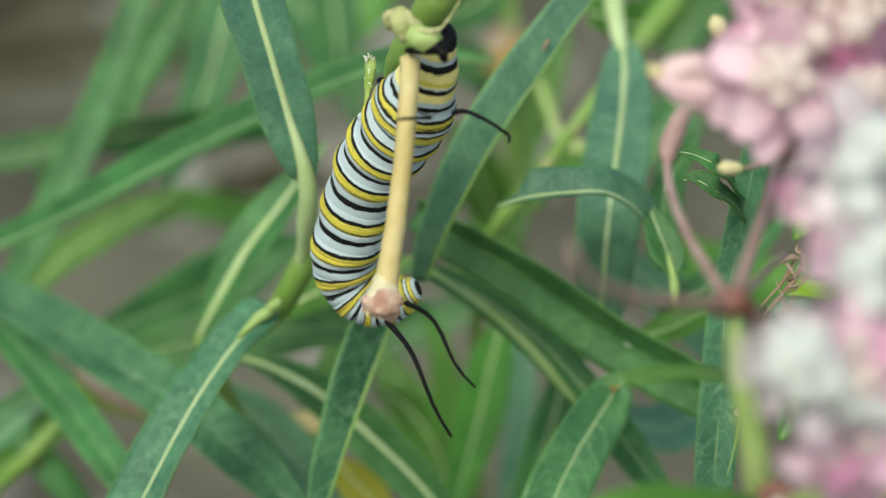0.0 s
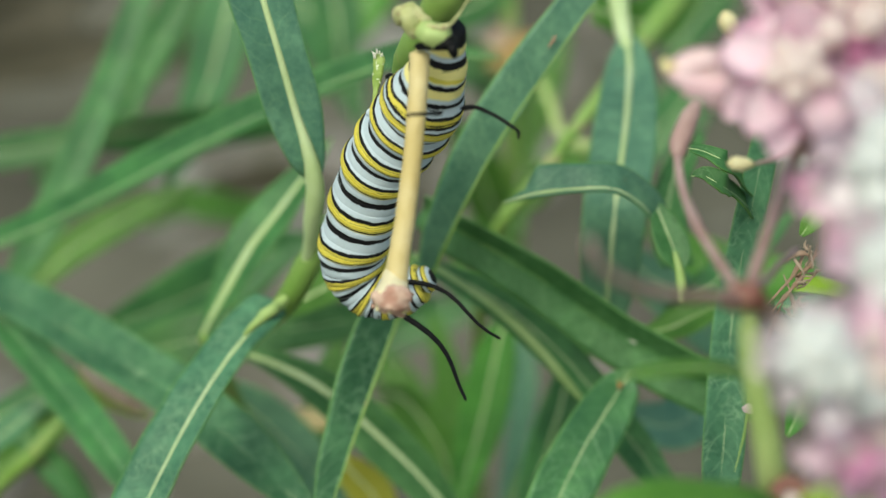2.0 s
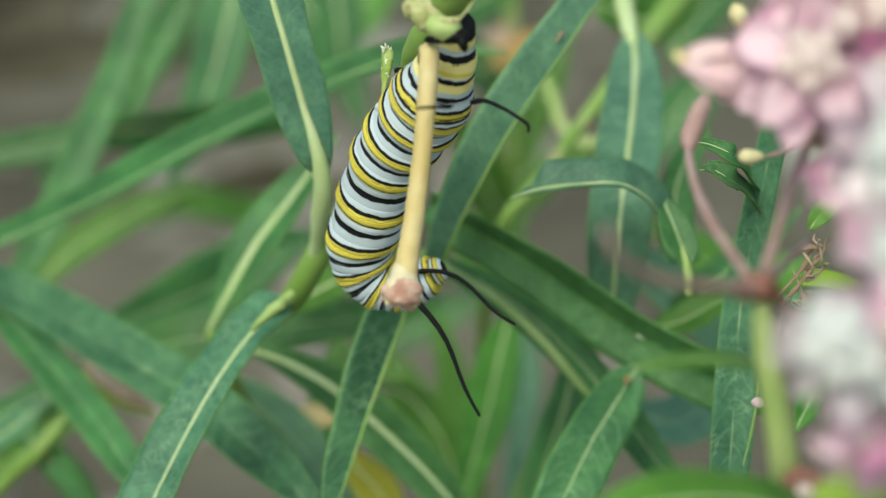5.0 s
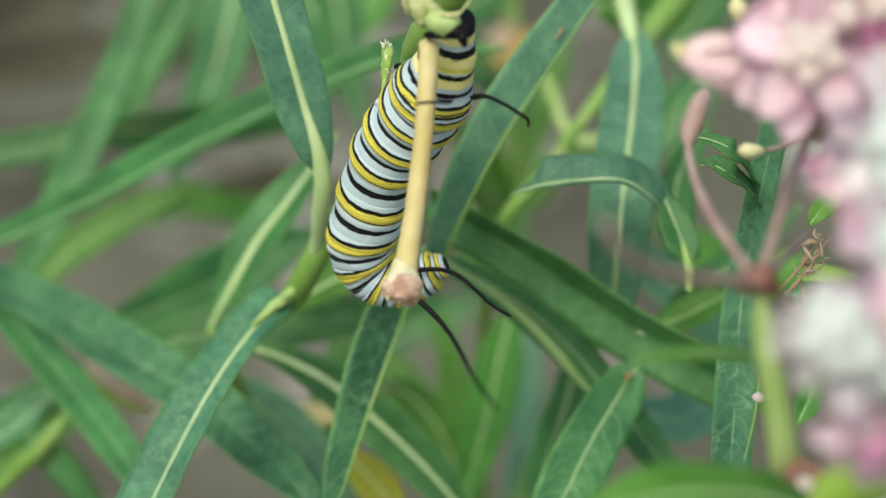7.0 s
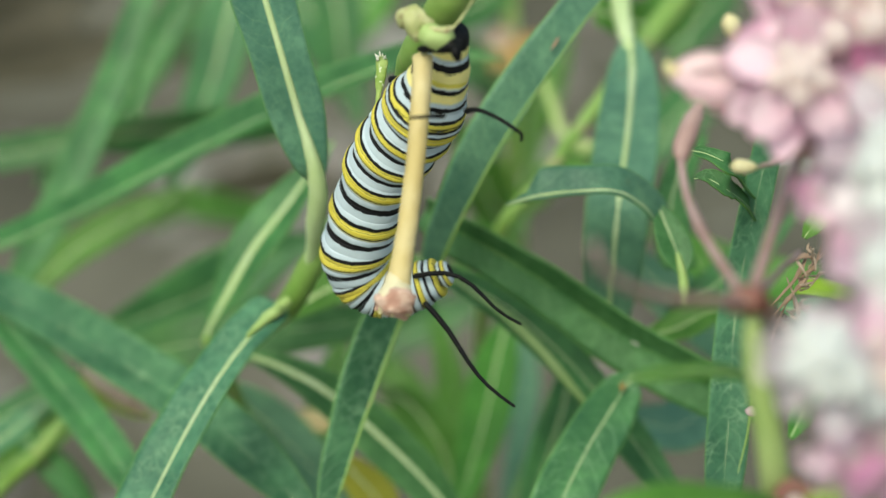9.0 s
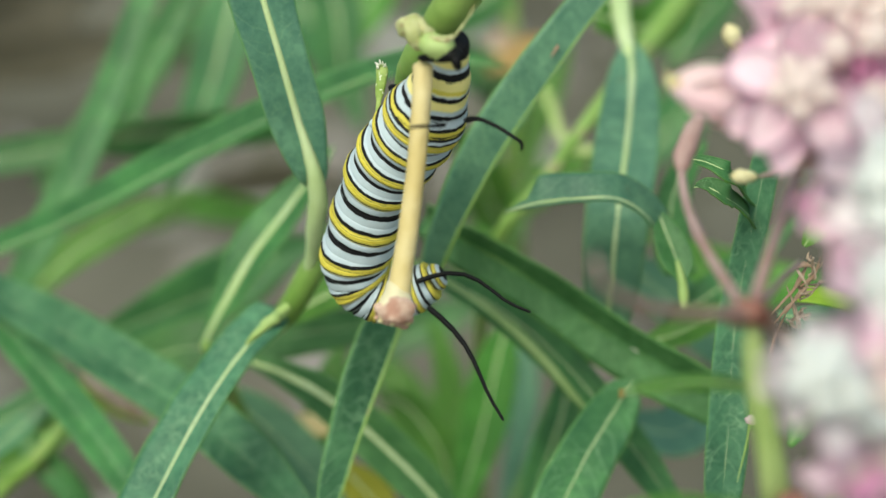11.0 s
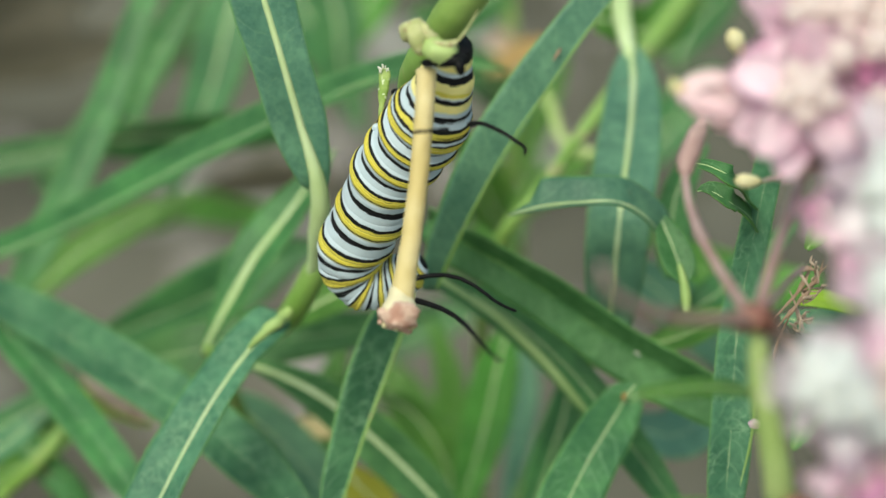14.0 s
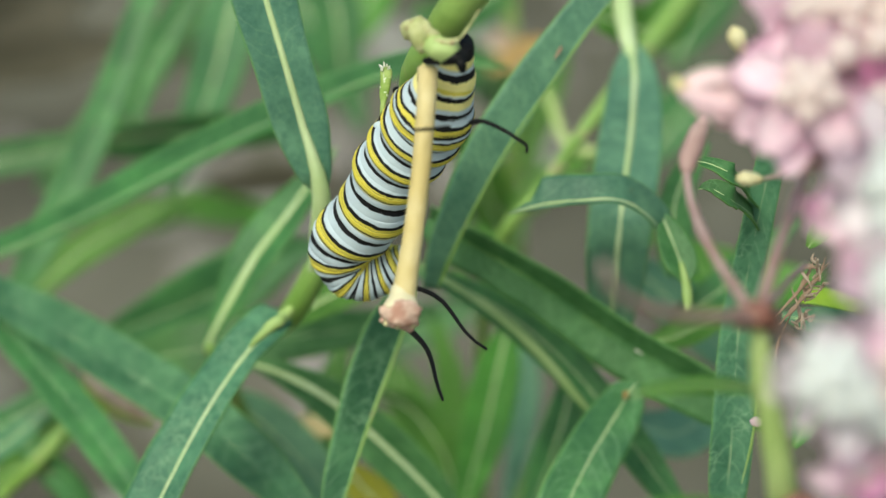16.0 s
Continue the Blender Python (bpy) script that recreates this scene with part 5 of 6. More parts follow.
def body_ring(start, span, first, count, number):
    """One fold of skin: a short bulging barrel about its own z axis, which runs towards the head."""
    bm = bmesh.new()
    uv = bm.loops.layers.uv.new("UVMap")
    sides, rows = 40, 13
    where, rings = {}, []
    for k in range(rows):
        z = (2 * k / (rows - 1) - 1) * 1.6
        s = start + span * (0.5 + 0.5 * z)
        bulge = 1.0 + (0.065 if s < 330 else 0.032) * math.cos(2 * math.pi * (first + 0.5 + 0.5 * z) / count) + 0.016 * max(0, 1 - z * z) - 0.06 * max(0, abs(z) - 1.0)
        r = girth(s) * bulge
        ring = []
        for j in range(sides):
            a = 2 * math.pi * j / sides
            d = Vector((math.cos(a), math.sin(a), 0))
            q = d * r * (1 + 0.034 * noise.noise(Vector((d.x * 1.8, d.y * 1.8, s * 0.045))))
            v = bm.verts.new((q.x, q.y * 1.0, z * span * 0.5 * MM))
            where[v] = (min(0.96, max(0.03, (first + 0.5 + 0.5 * z) / count)) if start < SEGMENTS[0] else number + (first + 0.5 + 0.5 * z) / count, j / sides)
            ring.append(v)
        rings.append(ring)
    for a, b in zip(rings, rings[1:]):
        for j in range(sides):
            bm.faces.new((a[j], a[(j + 1) % sides], b[(j + 1) % sides], b[j]))
    bm.faces.new(rings[0][::-1])
    bm.faces.new(rings[-1])
    for f in bm.faces:
        seam = max(where[v][1] for v in f.verts) > 0.9 and len(f.verts) == 4
        for l in f.loops:
            u, v = where[l.vert]
            l[uv].uv = (u, v + 1 if seam and v < 0.5 else v)
    return mesh_of(bm, "body_fold", SKIN_REAR if start < SEGMENTS[0] else SKIN_SECOND if start < SEGMENTS[0] + SEGMENTS[1] - 1 else SKIN)


FOLDS = []
run = 0.0
for k, span in enumerate(SEGMENTS):
    for j in range(RINGS):
        me = body_ring(run + span * j / RINGS, span / RINGS, j, RINGS, k)
        ob = new("body_fold", me)
        ob.parent = caterpillar
        FOLDS.append((ob, run + span * (j + 0.5) / RINGS))
    run += span
LENGTH = run


def head_mesh():
    bm = bmesh.new()
    uv = bm.loops.layers.uv.new("UVMap")
    bmesh.ops.create_uvsphere(bm, u_segments=28, v_segments=18, radius=1)
    for v in bm.verts:
        x, y, z = v.co
        v.co = Vector((x * 27, y * 27, z * 17 - 4)) * MM
    for f in bm.faces:
        for l in f.loops:
            l[uv].uv = (0.93 + 1.0 * l.vert.co.z / MM / 24, 0)
    return mesh_of(bm, "head", SKIN)


HEAD = new("head", head_mesh())
HEAD.parent = caterpillar
tagged(HEAD, "small round striped head")


SECTIONS = 8


def feeler(length, thick, taper, label):
    """A black fleshy filament as a chain of short overlapping sections, each along its own z axis."""
    chain = []
    for k in range(SECTIONS):
        a, b = (thick * (1 - (1 - taper) * f) for f in (k / SECTIONS, (k + 1) / SECTIONS))
        step = length / SECTIONS
        bm = tube([(0, 0, -0.8 * a), (0, 0, 0), (0, 0, step), (0, 0, step + 0.8 * b)], [a * 0.98, a, b, b * 0.98], 12, 12, 0.04)
        ob = new("tentacle" if k == 0 else "tentacle_section", mesh_of(bm, "tentacle_section", BLACK))
        ob.parent = caterpillar
        chain.append(ob)
    tagged(chain[0], label)
    return chain


UPPER_LENGTH, LOWER_LENGTH = (0.00831, 0.00816), (0.00891, 0.00995)
UPPER = feeler(sum(UPPER_LENGTH), 0.00036, 0.5, "long black fleshy filament")
LOWER = feeler(sum(LOWER_LENGTH), 0.00041, 0.48, "long black fleshy filament")
part("rear_tentacle", tube([(0.0011, 0.2746, 0.6107), (0.0028, 0.2738, 0.6113), (0.0052, 0.2729, 0.6106), (0.0069, 0.2719, 0.6099), (0.0080, 0.2715, 0.6092), (0.0080, 0.2710, 0.6084)], [0.00042, 0.00028, 0.00025, 0.00024, 0.00022, 0.00020], 30, 10), BLACK, caterpillar, "short black filament at the rear")
part("rear_tentacle", tube([(-0.0013, 0.2681, 0.6134), (-0.0033, 0.2663, 0.6142), (-0.0050, 0.2653, 0.6146), (-0.0058, 0.2655, 0.6143)], [0.00034, 0.00020, 0.00018, 0.00012], 20, 10), BLACK, caterpillar, "short black filament at the rear")
part("rear_plate", tube([(-0.0045, 0.2748, 0.6190), (-0.0026, 0.2730, 0.6199), (-0.0007, 0.2723, 0.6206), (0.0005, 0.2732, 0.6202)], [0.00040, 0.00054, 0.00081, 0.00088], 20, 14, 0.15), BLACK, caterpillar, "black rear shield and claspers")
part("rear_plate", tube([(-0.0004, 0.2747, 0.6209), (-0.0002, 0.2723, 0.6208), (-0.0000, 0.2709, 0.6203), (0.0003, 0.2718, 0.6189)], [0.0003, 0.0005, 0.0006, 0.0003], 20, 14, 0.12), BLACK, caterpillar)
for a, b in (((-0.0083, 0.2861, 0.6095), (-0.0067, 0.2849, 0.6095)), ((-0.0100, 0.2854, 0.6054), (-0.0089, 0.2856, 0.6067)), ((-0.0080, 0.2863, 0.6088), (-0.0057, 0.2871, 0.6092))):
    part("proleg", tube([a, Vector(a).lerp(Vector(b), 0.5), b], [0.00040, 0.00062, 0.00070], 12, 12, 0.2), BLACK, caterpillar, "black stubby leg gripping the stem")
for a, b in (((-0.0084, 0.2837, 0.6092), (-0.0069, 0.2860, 0.6073)), ((-0.0105, 0.2848, 0.6051), (-0.0093, 0.2871, 0.6031))):
    part("proleg", tube([a, Vector(a).lerp(Vector(b), 0.5), b], [0.00050, 0.00075, 0.00080], 14, 14, 0.2), PALE_SKIN, caterpillar, "pale fleshy leg base")


# ---- what moves ----
def frame_on(t, ref):
    z = t.normalized()
    x = (ref - z * ref.dot(z)).normalized()
    m = Matrix((x, z.cross(x), z)).transposed()
    return m.to_4x4()


def body_poses(front):
    """The pose of each fold, and of the head, along a spine whose front points are given."""
    rows, length = curve_points(REAR + list(front), 160)
    at = np.linspace(0, 1, 160)
    pad = np.vstack([rows[:1]] * 18 + [rows] + [rows[-1] + (rows[-1] - rows[-2]) * k for k in range(1, 19)])
    tang = np.array([pad[k + 36] - pad[k] for k in range(160)])
    poses = []
    for s in [s / (LENGTH + 14) for _, s in FOLDS] + [1.0]:
        p = Vector([np.interp(s, at, rows[:, k]) for k in range(3)])
        t = Vector([np.interp(s, at, tang[:, k]) for k in range(3)])
        lean = float(np.interp(s, [0.05, 0.35, 0.55, 0.75], [0.0, 0.22, 0.22, 0.0]))
        poses.append(Matrix.Translation(p - caterpillar.location) @ frame_on(t.normalized() - FRONT * lean, FRONT))
    return poses


def limb_way(a, b, length):
    """The way of one half of a filament from a towards b, tipped forward where it shows shorter than it is."""
    d = Vector(b) - Vector(a)
    d -= FRONT * d.dot(FRONT)
    flat = min(d.length, length * 0.999)
    way = d.normalized() * flat + FRONT * min(math.sqrt(length ** 2 - flat ** 2), 0.9 * length)
    return way.normalized() * length


def chain_poses(a, b, c, lengths, bow):
    """Poses of the sections along an arc from a by b to c, each section as long as it was built."""
    one = limb_way(a, b, lengths[0])
    a = Vector(a) - one.normalized() * 0.0006
    two = limb_way(a + one, c, lengths[1])
    poses = []
    step = sum(lengths) / SECTIONS
    for k in range(SECTIONS):
        f = (k + 0.5) / SECTIONS
        way = (one.lerp(two, min(1.05, max(-0.05, 2.4 * f - 0.7)))).normalized()
        flat = way - FRONT * way.dot(FRONT)
        way = (way - flat.cross(FRONT) * bow * math.cos(2 * math.pi * f)).normalized()
        poses.append(Matrix.Translation(a - caterpillar.location) @ frame_on(way, flat.cross(FRONT)))
        a = a + way * step
    return poses


def motions():
    spine = [
        (0, (-0.0119, 0.2872, 0.5874), (-0.0129, 0.2876, 0.5829), (-0.0123, 0.2877, 0.5791), (-0.0104, 0.2869, 0.5770), (-0.0071, 0.2859, 0.5768), (-0.0039, 0.2857, 0.5788)),
        (1, (-0.0119, 0.2872, 0.5874), (-0.0129, 0.2876, 0.5829), (-0.0122, 0.2878, 0.5792), (-0.0102, 0.2871, 0.5772), (-0.0066, 0.2863, 0.5774), (-0.0031, 0.2862, 0.5797)),
        (1.5, (-0.0119, 0.2872, 0.5874), (-0.0129, 0.2876, 0.5830), (-0.0122, 0.2878, 0.5793), (-0.0101, 0.2871, 0.5773), (-0.0065, 0.2863, 0.5776), (-0.0028, 0.2863, 0.5799)),
        (2, (-0.0119, 0.2872, 0.5874), (-0.0129, 0.2876, 0.5830), (-0.0122, 0.2878, 0.5793), (-0.0101, 0.2871, 0.5773), (-0.0065, 0.2863, 0.5775), (-0.0030, 0.2862, 0.5797)),
        (3, (-0.0119, 0.2872, 0.5874), (-0.0129, 0.2876, 0.5829), (-0.0123, 0.2877, 0.5792), (-0.0102, 0.2870, 0.5771), (-0.0069, 0.2861, 0.5771), (-0.0037, 0.2858, 0.5790)),
        (3.5, (-0.0119, 0.2872, 0.5874), (-0.0129, 0.2876, 0.5829), (-0.0123, 0.2877, 0.5791), (-0.0103, 0.2870, 0.5770), (-0.0070, 0.2860, 0.5770), (-0.0038, 0.2857, 0.5788)),
        (4.2, (-0.0119, 0.2872, 0.5875), (-0.0129, 0.2877, 0.5831), (-0.0122, 0.2878, 0.5793), (-0.0100, 0.2872, 0.5774), (-0.0065, 0.2864, 0.5777), (-0.0028, 0.2863, 0.5798)),
        (6.3, (-0.0119, 0.2872, 0.5875), (-0.0129, 0.2877, 0.5831), (-0.0120, 0.2879, 0.5794), (-0.0098, 0.2873, 0.5776), (-0.0062, 0.2865, 0.5779), (-0.0025, 0.2864, 0.5801)),
        (7, (-0.0119, 0.2872, 0.5875), (-0.0129, 0.2877, 0.5831), (-0.0120, 0.2879, 0.5794), (-0.0098, 0.2873, 0.5776), (-0.0061, 0.2865, 0.5779), (-0.0024, 0.2864, 0.5801)),
        (8, (-0.0119, 0.2873, 0.5876), (-0.0129, 0.2877, 0.5832), (-0.0120, 0.2880, 0.5796), (-0.0098, 0.2874, 0.5778), (-0.0059, 0.2866, 0.5781), (-0.0018, 0.2866, 0.5805)),
        (9, (-0.0119, 0.2873, 0.5876), (-0.0129, 0.2877, 0.5832), (-0.0120, 0.2880, 0.5796), (-0.0098, 0.2875, 0.5779), (-0.0056, 0.2867, 0.5782), (-0.0010, 0.2867, 0.5806)),
        (11.5, (-0.0120, 0.2873, 0.5876), (-0.0130, 0.2878, 0.5833), (-0.0122, 0.2881, 0.5798), (-0.0101, 0.2876, 0.5781), (-0.0065, 0.2869, 0.5786), (-0.0025, 0.2871, 0.5812)),
        (12, (-0.0121, 0.2873, 0.5876), (-0.0131, 0.2877, 0.5832), (-0.0123, 0.2880, 0.5797), (-0.0103, 0.2875, 0.5779), (-0.0068, 0.2868, 0.5784), (-0.0031, 0.2869, 0.5808)),
        (12.5, (-0.0122, 0.2873, 0.5876), (-0.0132, 0.2877, 0.5831), (-0.0125, 0.2880, 0.5796), (-0.0105, 0.2874, 0.5777), (-0.0072, 0.2867, 0.5782), (-0.0036, 0.2867, 0.5806)),
        (13, (-0.0123, 0.2874, 0.5878), (-0.0135, 0.2879, 0.5834), (-0.0126, 0.2881, 0.5798), (-0.0108, 0.2876, 0.5781), (-0.0074, 0.2869, 0.5785), (-0.0042, 0.2868, 0.5807)),
        (13.5, (-0.0125, 0.2875, 0.5880), (-0.0137, 0.2882, 0.5839), (-0.0129, 0.2885, 0.5805), (-0.0112, 0.2881, 0.5790), (-0.0078, 0.2875, 0.5796), (-0.0048, 0.2875, 0.5820)),
        (14, (-0.0126, 0.2876, 0.5881), (-0.0139, 0.2884, 0.5843), (-0.0132, 0.2889, 0.5811), (-0.0114, 0.2885, 0.5798), (-0.0080, 0.2881, 0.5806), (-0.0049, 0.2880, 0.5829)),
        (14.5, (-0.0127, 0.2877, 0.5883), (-0.0140, 0.2886, 0.5847), (-0.0132, 0.2892, 0.5817), (-0.0115, 0.2890, 0.5805), (-0.0082, 0.2885, 0.5813), (-0.0048, 0.2886, 0.5840)),
        (14.7, (-0.0128, 0.2876, 0.5882), (-0.0143, 0.2885, 0.5845), (-0.0137, 0.2889, 0.5811), (-0.0118, 0.2885, 0.5797), (-0.0083, 0.2878, 0.5800), (-0.0042, 0.2876, 0.5821)),
        (15, (-0.0129, 0.2877, 0.5883), (-0.0147, 0.2887, 0.5848), (-0.0141, 0.2890, 0.5814), (-0.0124, 0.2886, 0.5799), (-0.0092, 0.2880, 0.5804), (-0.0057, 0.2875, 0.5820)),
        (15.5, (-0.0131, 0.2878, 0.5884), (-0.0150, 0.2888, 0.5851), (-0.0144, 0.2892, 0.5817), (-0.0126, 0.2888, 0.5802), (-0.0095, 0.2883, 0.5809), (-0.0058, 0.2881, 0.5830)),
        (16, (-0.0132, 0.2878, 0.5885), (-0.0152, 0.2890, 0.5853), (-0.0146, 0.2893, 0.5819), (-0.0128, 0.2890, 0.5806), (-0.0099, 0.2885, 0.5813), (-0.0072, 0.2884, 0.5836)),
    ]
    tracks = [[] for _ in range(len(FOLDS) + 1)]
    for t, *front in spine:
        for track, m in zip(tracks, body_poses(front)):
            track.append((t, m))
    for (ob, _), track in zip(FOLDS, tracks):
        walk(ob, track)
    walk(HEAD, tracks[-1])
    upper = [
        (0, (-0.0046, 0.2821, 0.5786), (0.0004, 0.2803, 0.5754), (0.0042, 0.2769, 0.5696)),
        (0.2, (-0.0049, 0.2823, 0.5789), (0.0017, 0.2805, 0.5759), (0.0055, 0.2778, 0.5711)),
        (0.5, (-0.0049, 0.2823, 0.5790), (0.0006, 0.2802, 0.5754), (0.0044, 0.2775, 0.5707)),
        (0.7, (-0.0049, 0.2827, 0.5797), (0.0012, 0.2809, 0.5765), (0.0043, 0.2782, 0.5718)),
        (1, (-0.0053, 0.2831, 0.5804), (0.0025, 0.2813, 0.5772), (0.0053, 0.2795, 0.5741)),
        (1.2, (-0.0048, 0.2834, 0.5809), (0.0018, 0.2828, 0.5798), (0.0063, 0.2812, 0.5770)),
        (1.5, (-0.0047, 0.2833, 0.5807), (0.0016, 0.2827, 0.5796), (0.0074, 0.2802, 0.5754)),
        (1.7, (-0.0048, 0.2833, 0.5806), (0.0030, 0.2825, 0.5793), (0.0072, 0.2803, 0.5756)),
        (2, (-0.0058, 0.2833, 0.5807), (0.0023, 0.2819, 0.5782), (0.0064, 0.2798, 0.5746)),
        (2.2, (-0.0054, 0.2829, 0.5801), (0.0017, 0.2818, 0.5780), (0.0059, 0.2793, 0.5738)),
        (2.5, (-0.0053, 0.2828, 0.5798), (0.0014, 0.2811, 0.5769), (0.0058, 0.2789, 0.5730)),
        (2.7, (-0.0050, 0.2827, 0.5796), (0.0012, 0.2810, 0.5768), (0.0047, 0.2786, 0.5725)),
        (3, (-0.0054, 0.2823, 0.5789), (0.0013, 0.2803, 0.5756), (0.0056, 0.2778, 0.5711)),
        (3.2, (-0.0055, 0.2823, 0.5790), (0.0012, 0.2802, 0.5753), (0.0048, 0.2778, 0.5712)),
        (3.5, (-0.0047, 0.2820, 0.5785), (0.0009, 0.2804, 0.5756), (0.0052, 0.2778, 0.5711)),
        (3.7, (-0.0056, 0.2819, 0.5783), (0.0009, 0.2802, 0.5752), (0.0051, 0.2777, 0.5710)),
        (4, (-0.0052, 0.2828, 0.5798), (0.0017, 0.2816, 0.5778), (0.0054, 0.2793, 0.5737)),
        (4.2, (-0.0057, 0.2838, 0.5816), (0.0028, 0.2827, 0.5797), (0.0076, 0.2806, 0.5760)),
        (4.7, (-0.0056, 0.2837, 0.5813), (0.0027, 0.2827, 0.5796), (0.0074, 0.2802, 0.5754)),
        (5.2, (-0.0057, 0.2836, 0.5812), (0.0026, 0.2828, 0.5798), (0.0072, 0.2804, 0.5757)),
        (5.7, (-0.0058, 0.2836, 0.5812), (0.0022, 0.2828, 0.5799), (0.0069, 0.2806, 0.5761)),
        (6.3, (-0.0056, 0.2836, 0.5812), (0.0025, 0.2828, 0.5798), (0.0069, 0.2802, 0.5753)),
        (6.5, (-0.0058, 0.2834, 0.5809), (0.0026, 0.2825, 0.5793), (0.0070, 0.2802, 0.5752)),
        (6.7, (-0.0057, 0.2833, 0.5807), (0.0028, 0.2824, 0.5792), (0.0074, 0.2805, 0.5758)),
        (7, (-0.0057, 0.2834, 0.5809), (0.0017, 0.2829, 0.5800), (0.0065, 0.2806, 0.5760)),
        (7.2, (-0.0052, 0.2835, 0.5811), (0.0029, 0.2829, 0.5800), (0.0076, 0.2808, 0.5764)),
        (7.5, (-0.0054, 0.2835, 0.5811), (0.0028, 0.2831, 0.5803), (0.0073, 0.2805, 0.5758)),
        (7.7, (-0.0053, 0.2835, 0.5810), (0.0029, 0.2830, 0.5801), (0.0079, 0.2808, 0.5763)),
        (8, (-0.0048, 0.2836, 0.5812), (0.0026, 0.2831, 0.5803), (0.0075, 0.2809, 0.5765)),
        (8.2, (-0.0047, 0.2837, 0.5814), (0.0034, 0.2830, 0.5803), (0.0088, 0.2810, 0.5767)),
        (8.5, (-0.0047, 0.2839, 0.5817), (0.0030, 0.2832, 0.5806), (0.0086, 0.2808, 0.5763)),
        (8.7, (-0.0047, 0.2838, 0.5815), (0.0033, 0.2833, 0.5806), (0.0086, 0.2808, 0.5764)),
        (9, (-0.0045, 0.2839, 0.5817), (0.0033, 0.2835, 0.5810), (0.0089, 0.2808, 0.5764)),
        (9.2, (-0.0042, 0.2839, 0.5817), (0.0038, 0.2834, 0.5808), (0.0094, 0.2809, 0.5766)),
        (9.7, (-0.0041, 0.2840, 0.5819), (0.0042, 0.2837, 0.5813), (0.0096, 0.2813, 0.5773)),
        (10.2, (-0.0040, 0.2840, 0.5820), (0.0044, 0.2840, 0.5819), (0.0099, 0.2817, 0.5780)),
        (10.7, (-0.0040, 0.2841, 0.5821), (0.0047, 0.2843, 0.5824), (0.0100, 0.2821, 0.5786)),
        (11.3, (-0.0040, 0.2841, 0.5822), (0.0047, 0.2846, 0.5829), (0.0101, 0.2825, 0.5792)),
        (11.5, (-0.0040, 0.2843, 0.5825), (0.0051, 0.2850, 0.5836), (0.0101, 0.2831, 0.5803)),
        (11.7, (-0.0043, 0.2842, 0.5822), (0.0051, 0.2843, 0.5825), (0.0096, 0.2824, 0.5791)),
        (12, (-0.0046, 0.2835, 0.5811), (0.0042, 0.2831, 0.5803), (0.0094, 0.2810, 0.5766)),
        (12.2, (-0.0049, 0.2836, 0.5811), (0.0039, 0.2829, 0.5800), (0.0087, 0.2805, 0.5759)),
        (12.5, (-0.0050, 0.2834, 0.5808), (0.0036, 0.2826, 0.5795), (0.0088, 0.2802, 0.5753)),
        (12.7, (-0.0051, 0.2834, 0.5808), (0.0026, 0.2822, 0.5788), (0.0074, 0.2794, 0.5740)),
        (13, (-0.0052, 0.2832, 0.5806), (0.0025, 0.2820, 0.5784), (0.0064, 0.2790, 0.5733)),
        (13.2, (-0.0053, 0.2833, 0.5806), (0.0025, 0.2820, 0.5784), (0.0065, 0.2794, 0.5739)),
        (13.5, (-0.0053, 0.2839, 0.5817), (0.0024, 0.2824, 0.5792), (0.0069, 0.2804, 0.5756)),
        (13.7, (-0.0052, 0.2843, 0.5825), (0.0023, 0.2839, 0.5817), (0.0081, 0.2820, 0.5784)),
        (14, (-0.0050, 0.2845, 0.5828), (0.0034, 0.2842, 0.5822), (0.0076, 0.2826, 0.5794)),
        (14.5, (-0.0046, 0.2858, 0.5851), (0.0028, 0.2861, 0.5856), (0.0087, 0.2847, 0.5831)),
        (14.7, (-0.0052, 0.2849, 0.5835), (0.0032, 0.2845, 0.5827), (0.0077, 0.2823, 0.5790)),
        (15, (-0.0056, 0.2839, 0.5818), (0.0006, 0.2825, 0.5793), (0.0051, 0.2799, 0.5748)),
        (15.5, (-0.0052, 0.2844, 0.5826), (0.0006, 0.2836, 0.5813), (0.0055, 0.2813, 0.5772)),
        (16, (-0.0058, 0.2838, 0.5815), (-0.0003, 0.2822, 0.5788), (0.0036, 0.2800, 0.5749)),
    ]
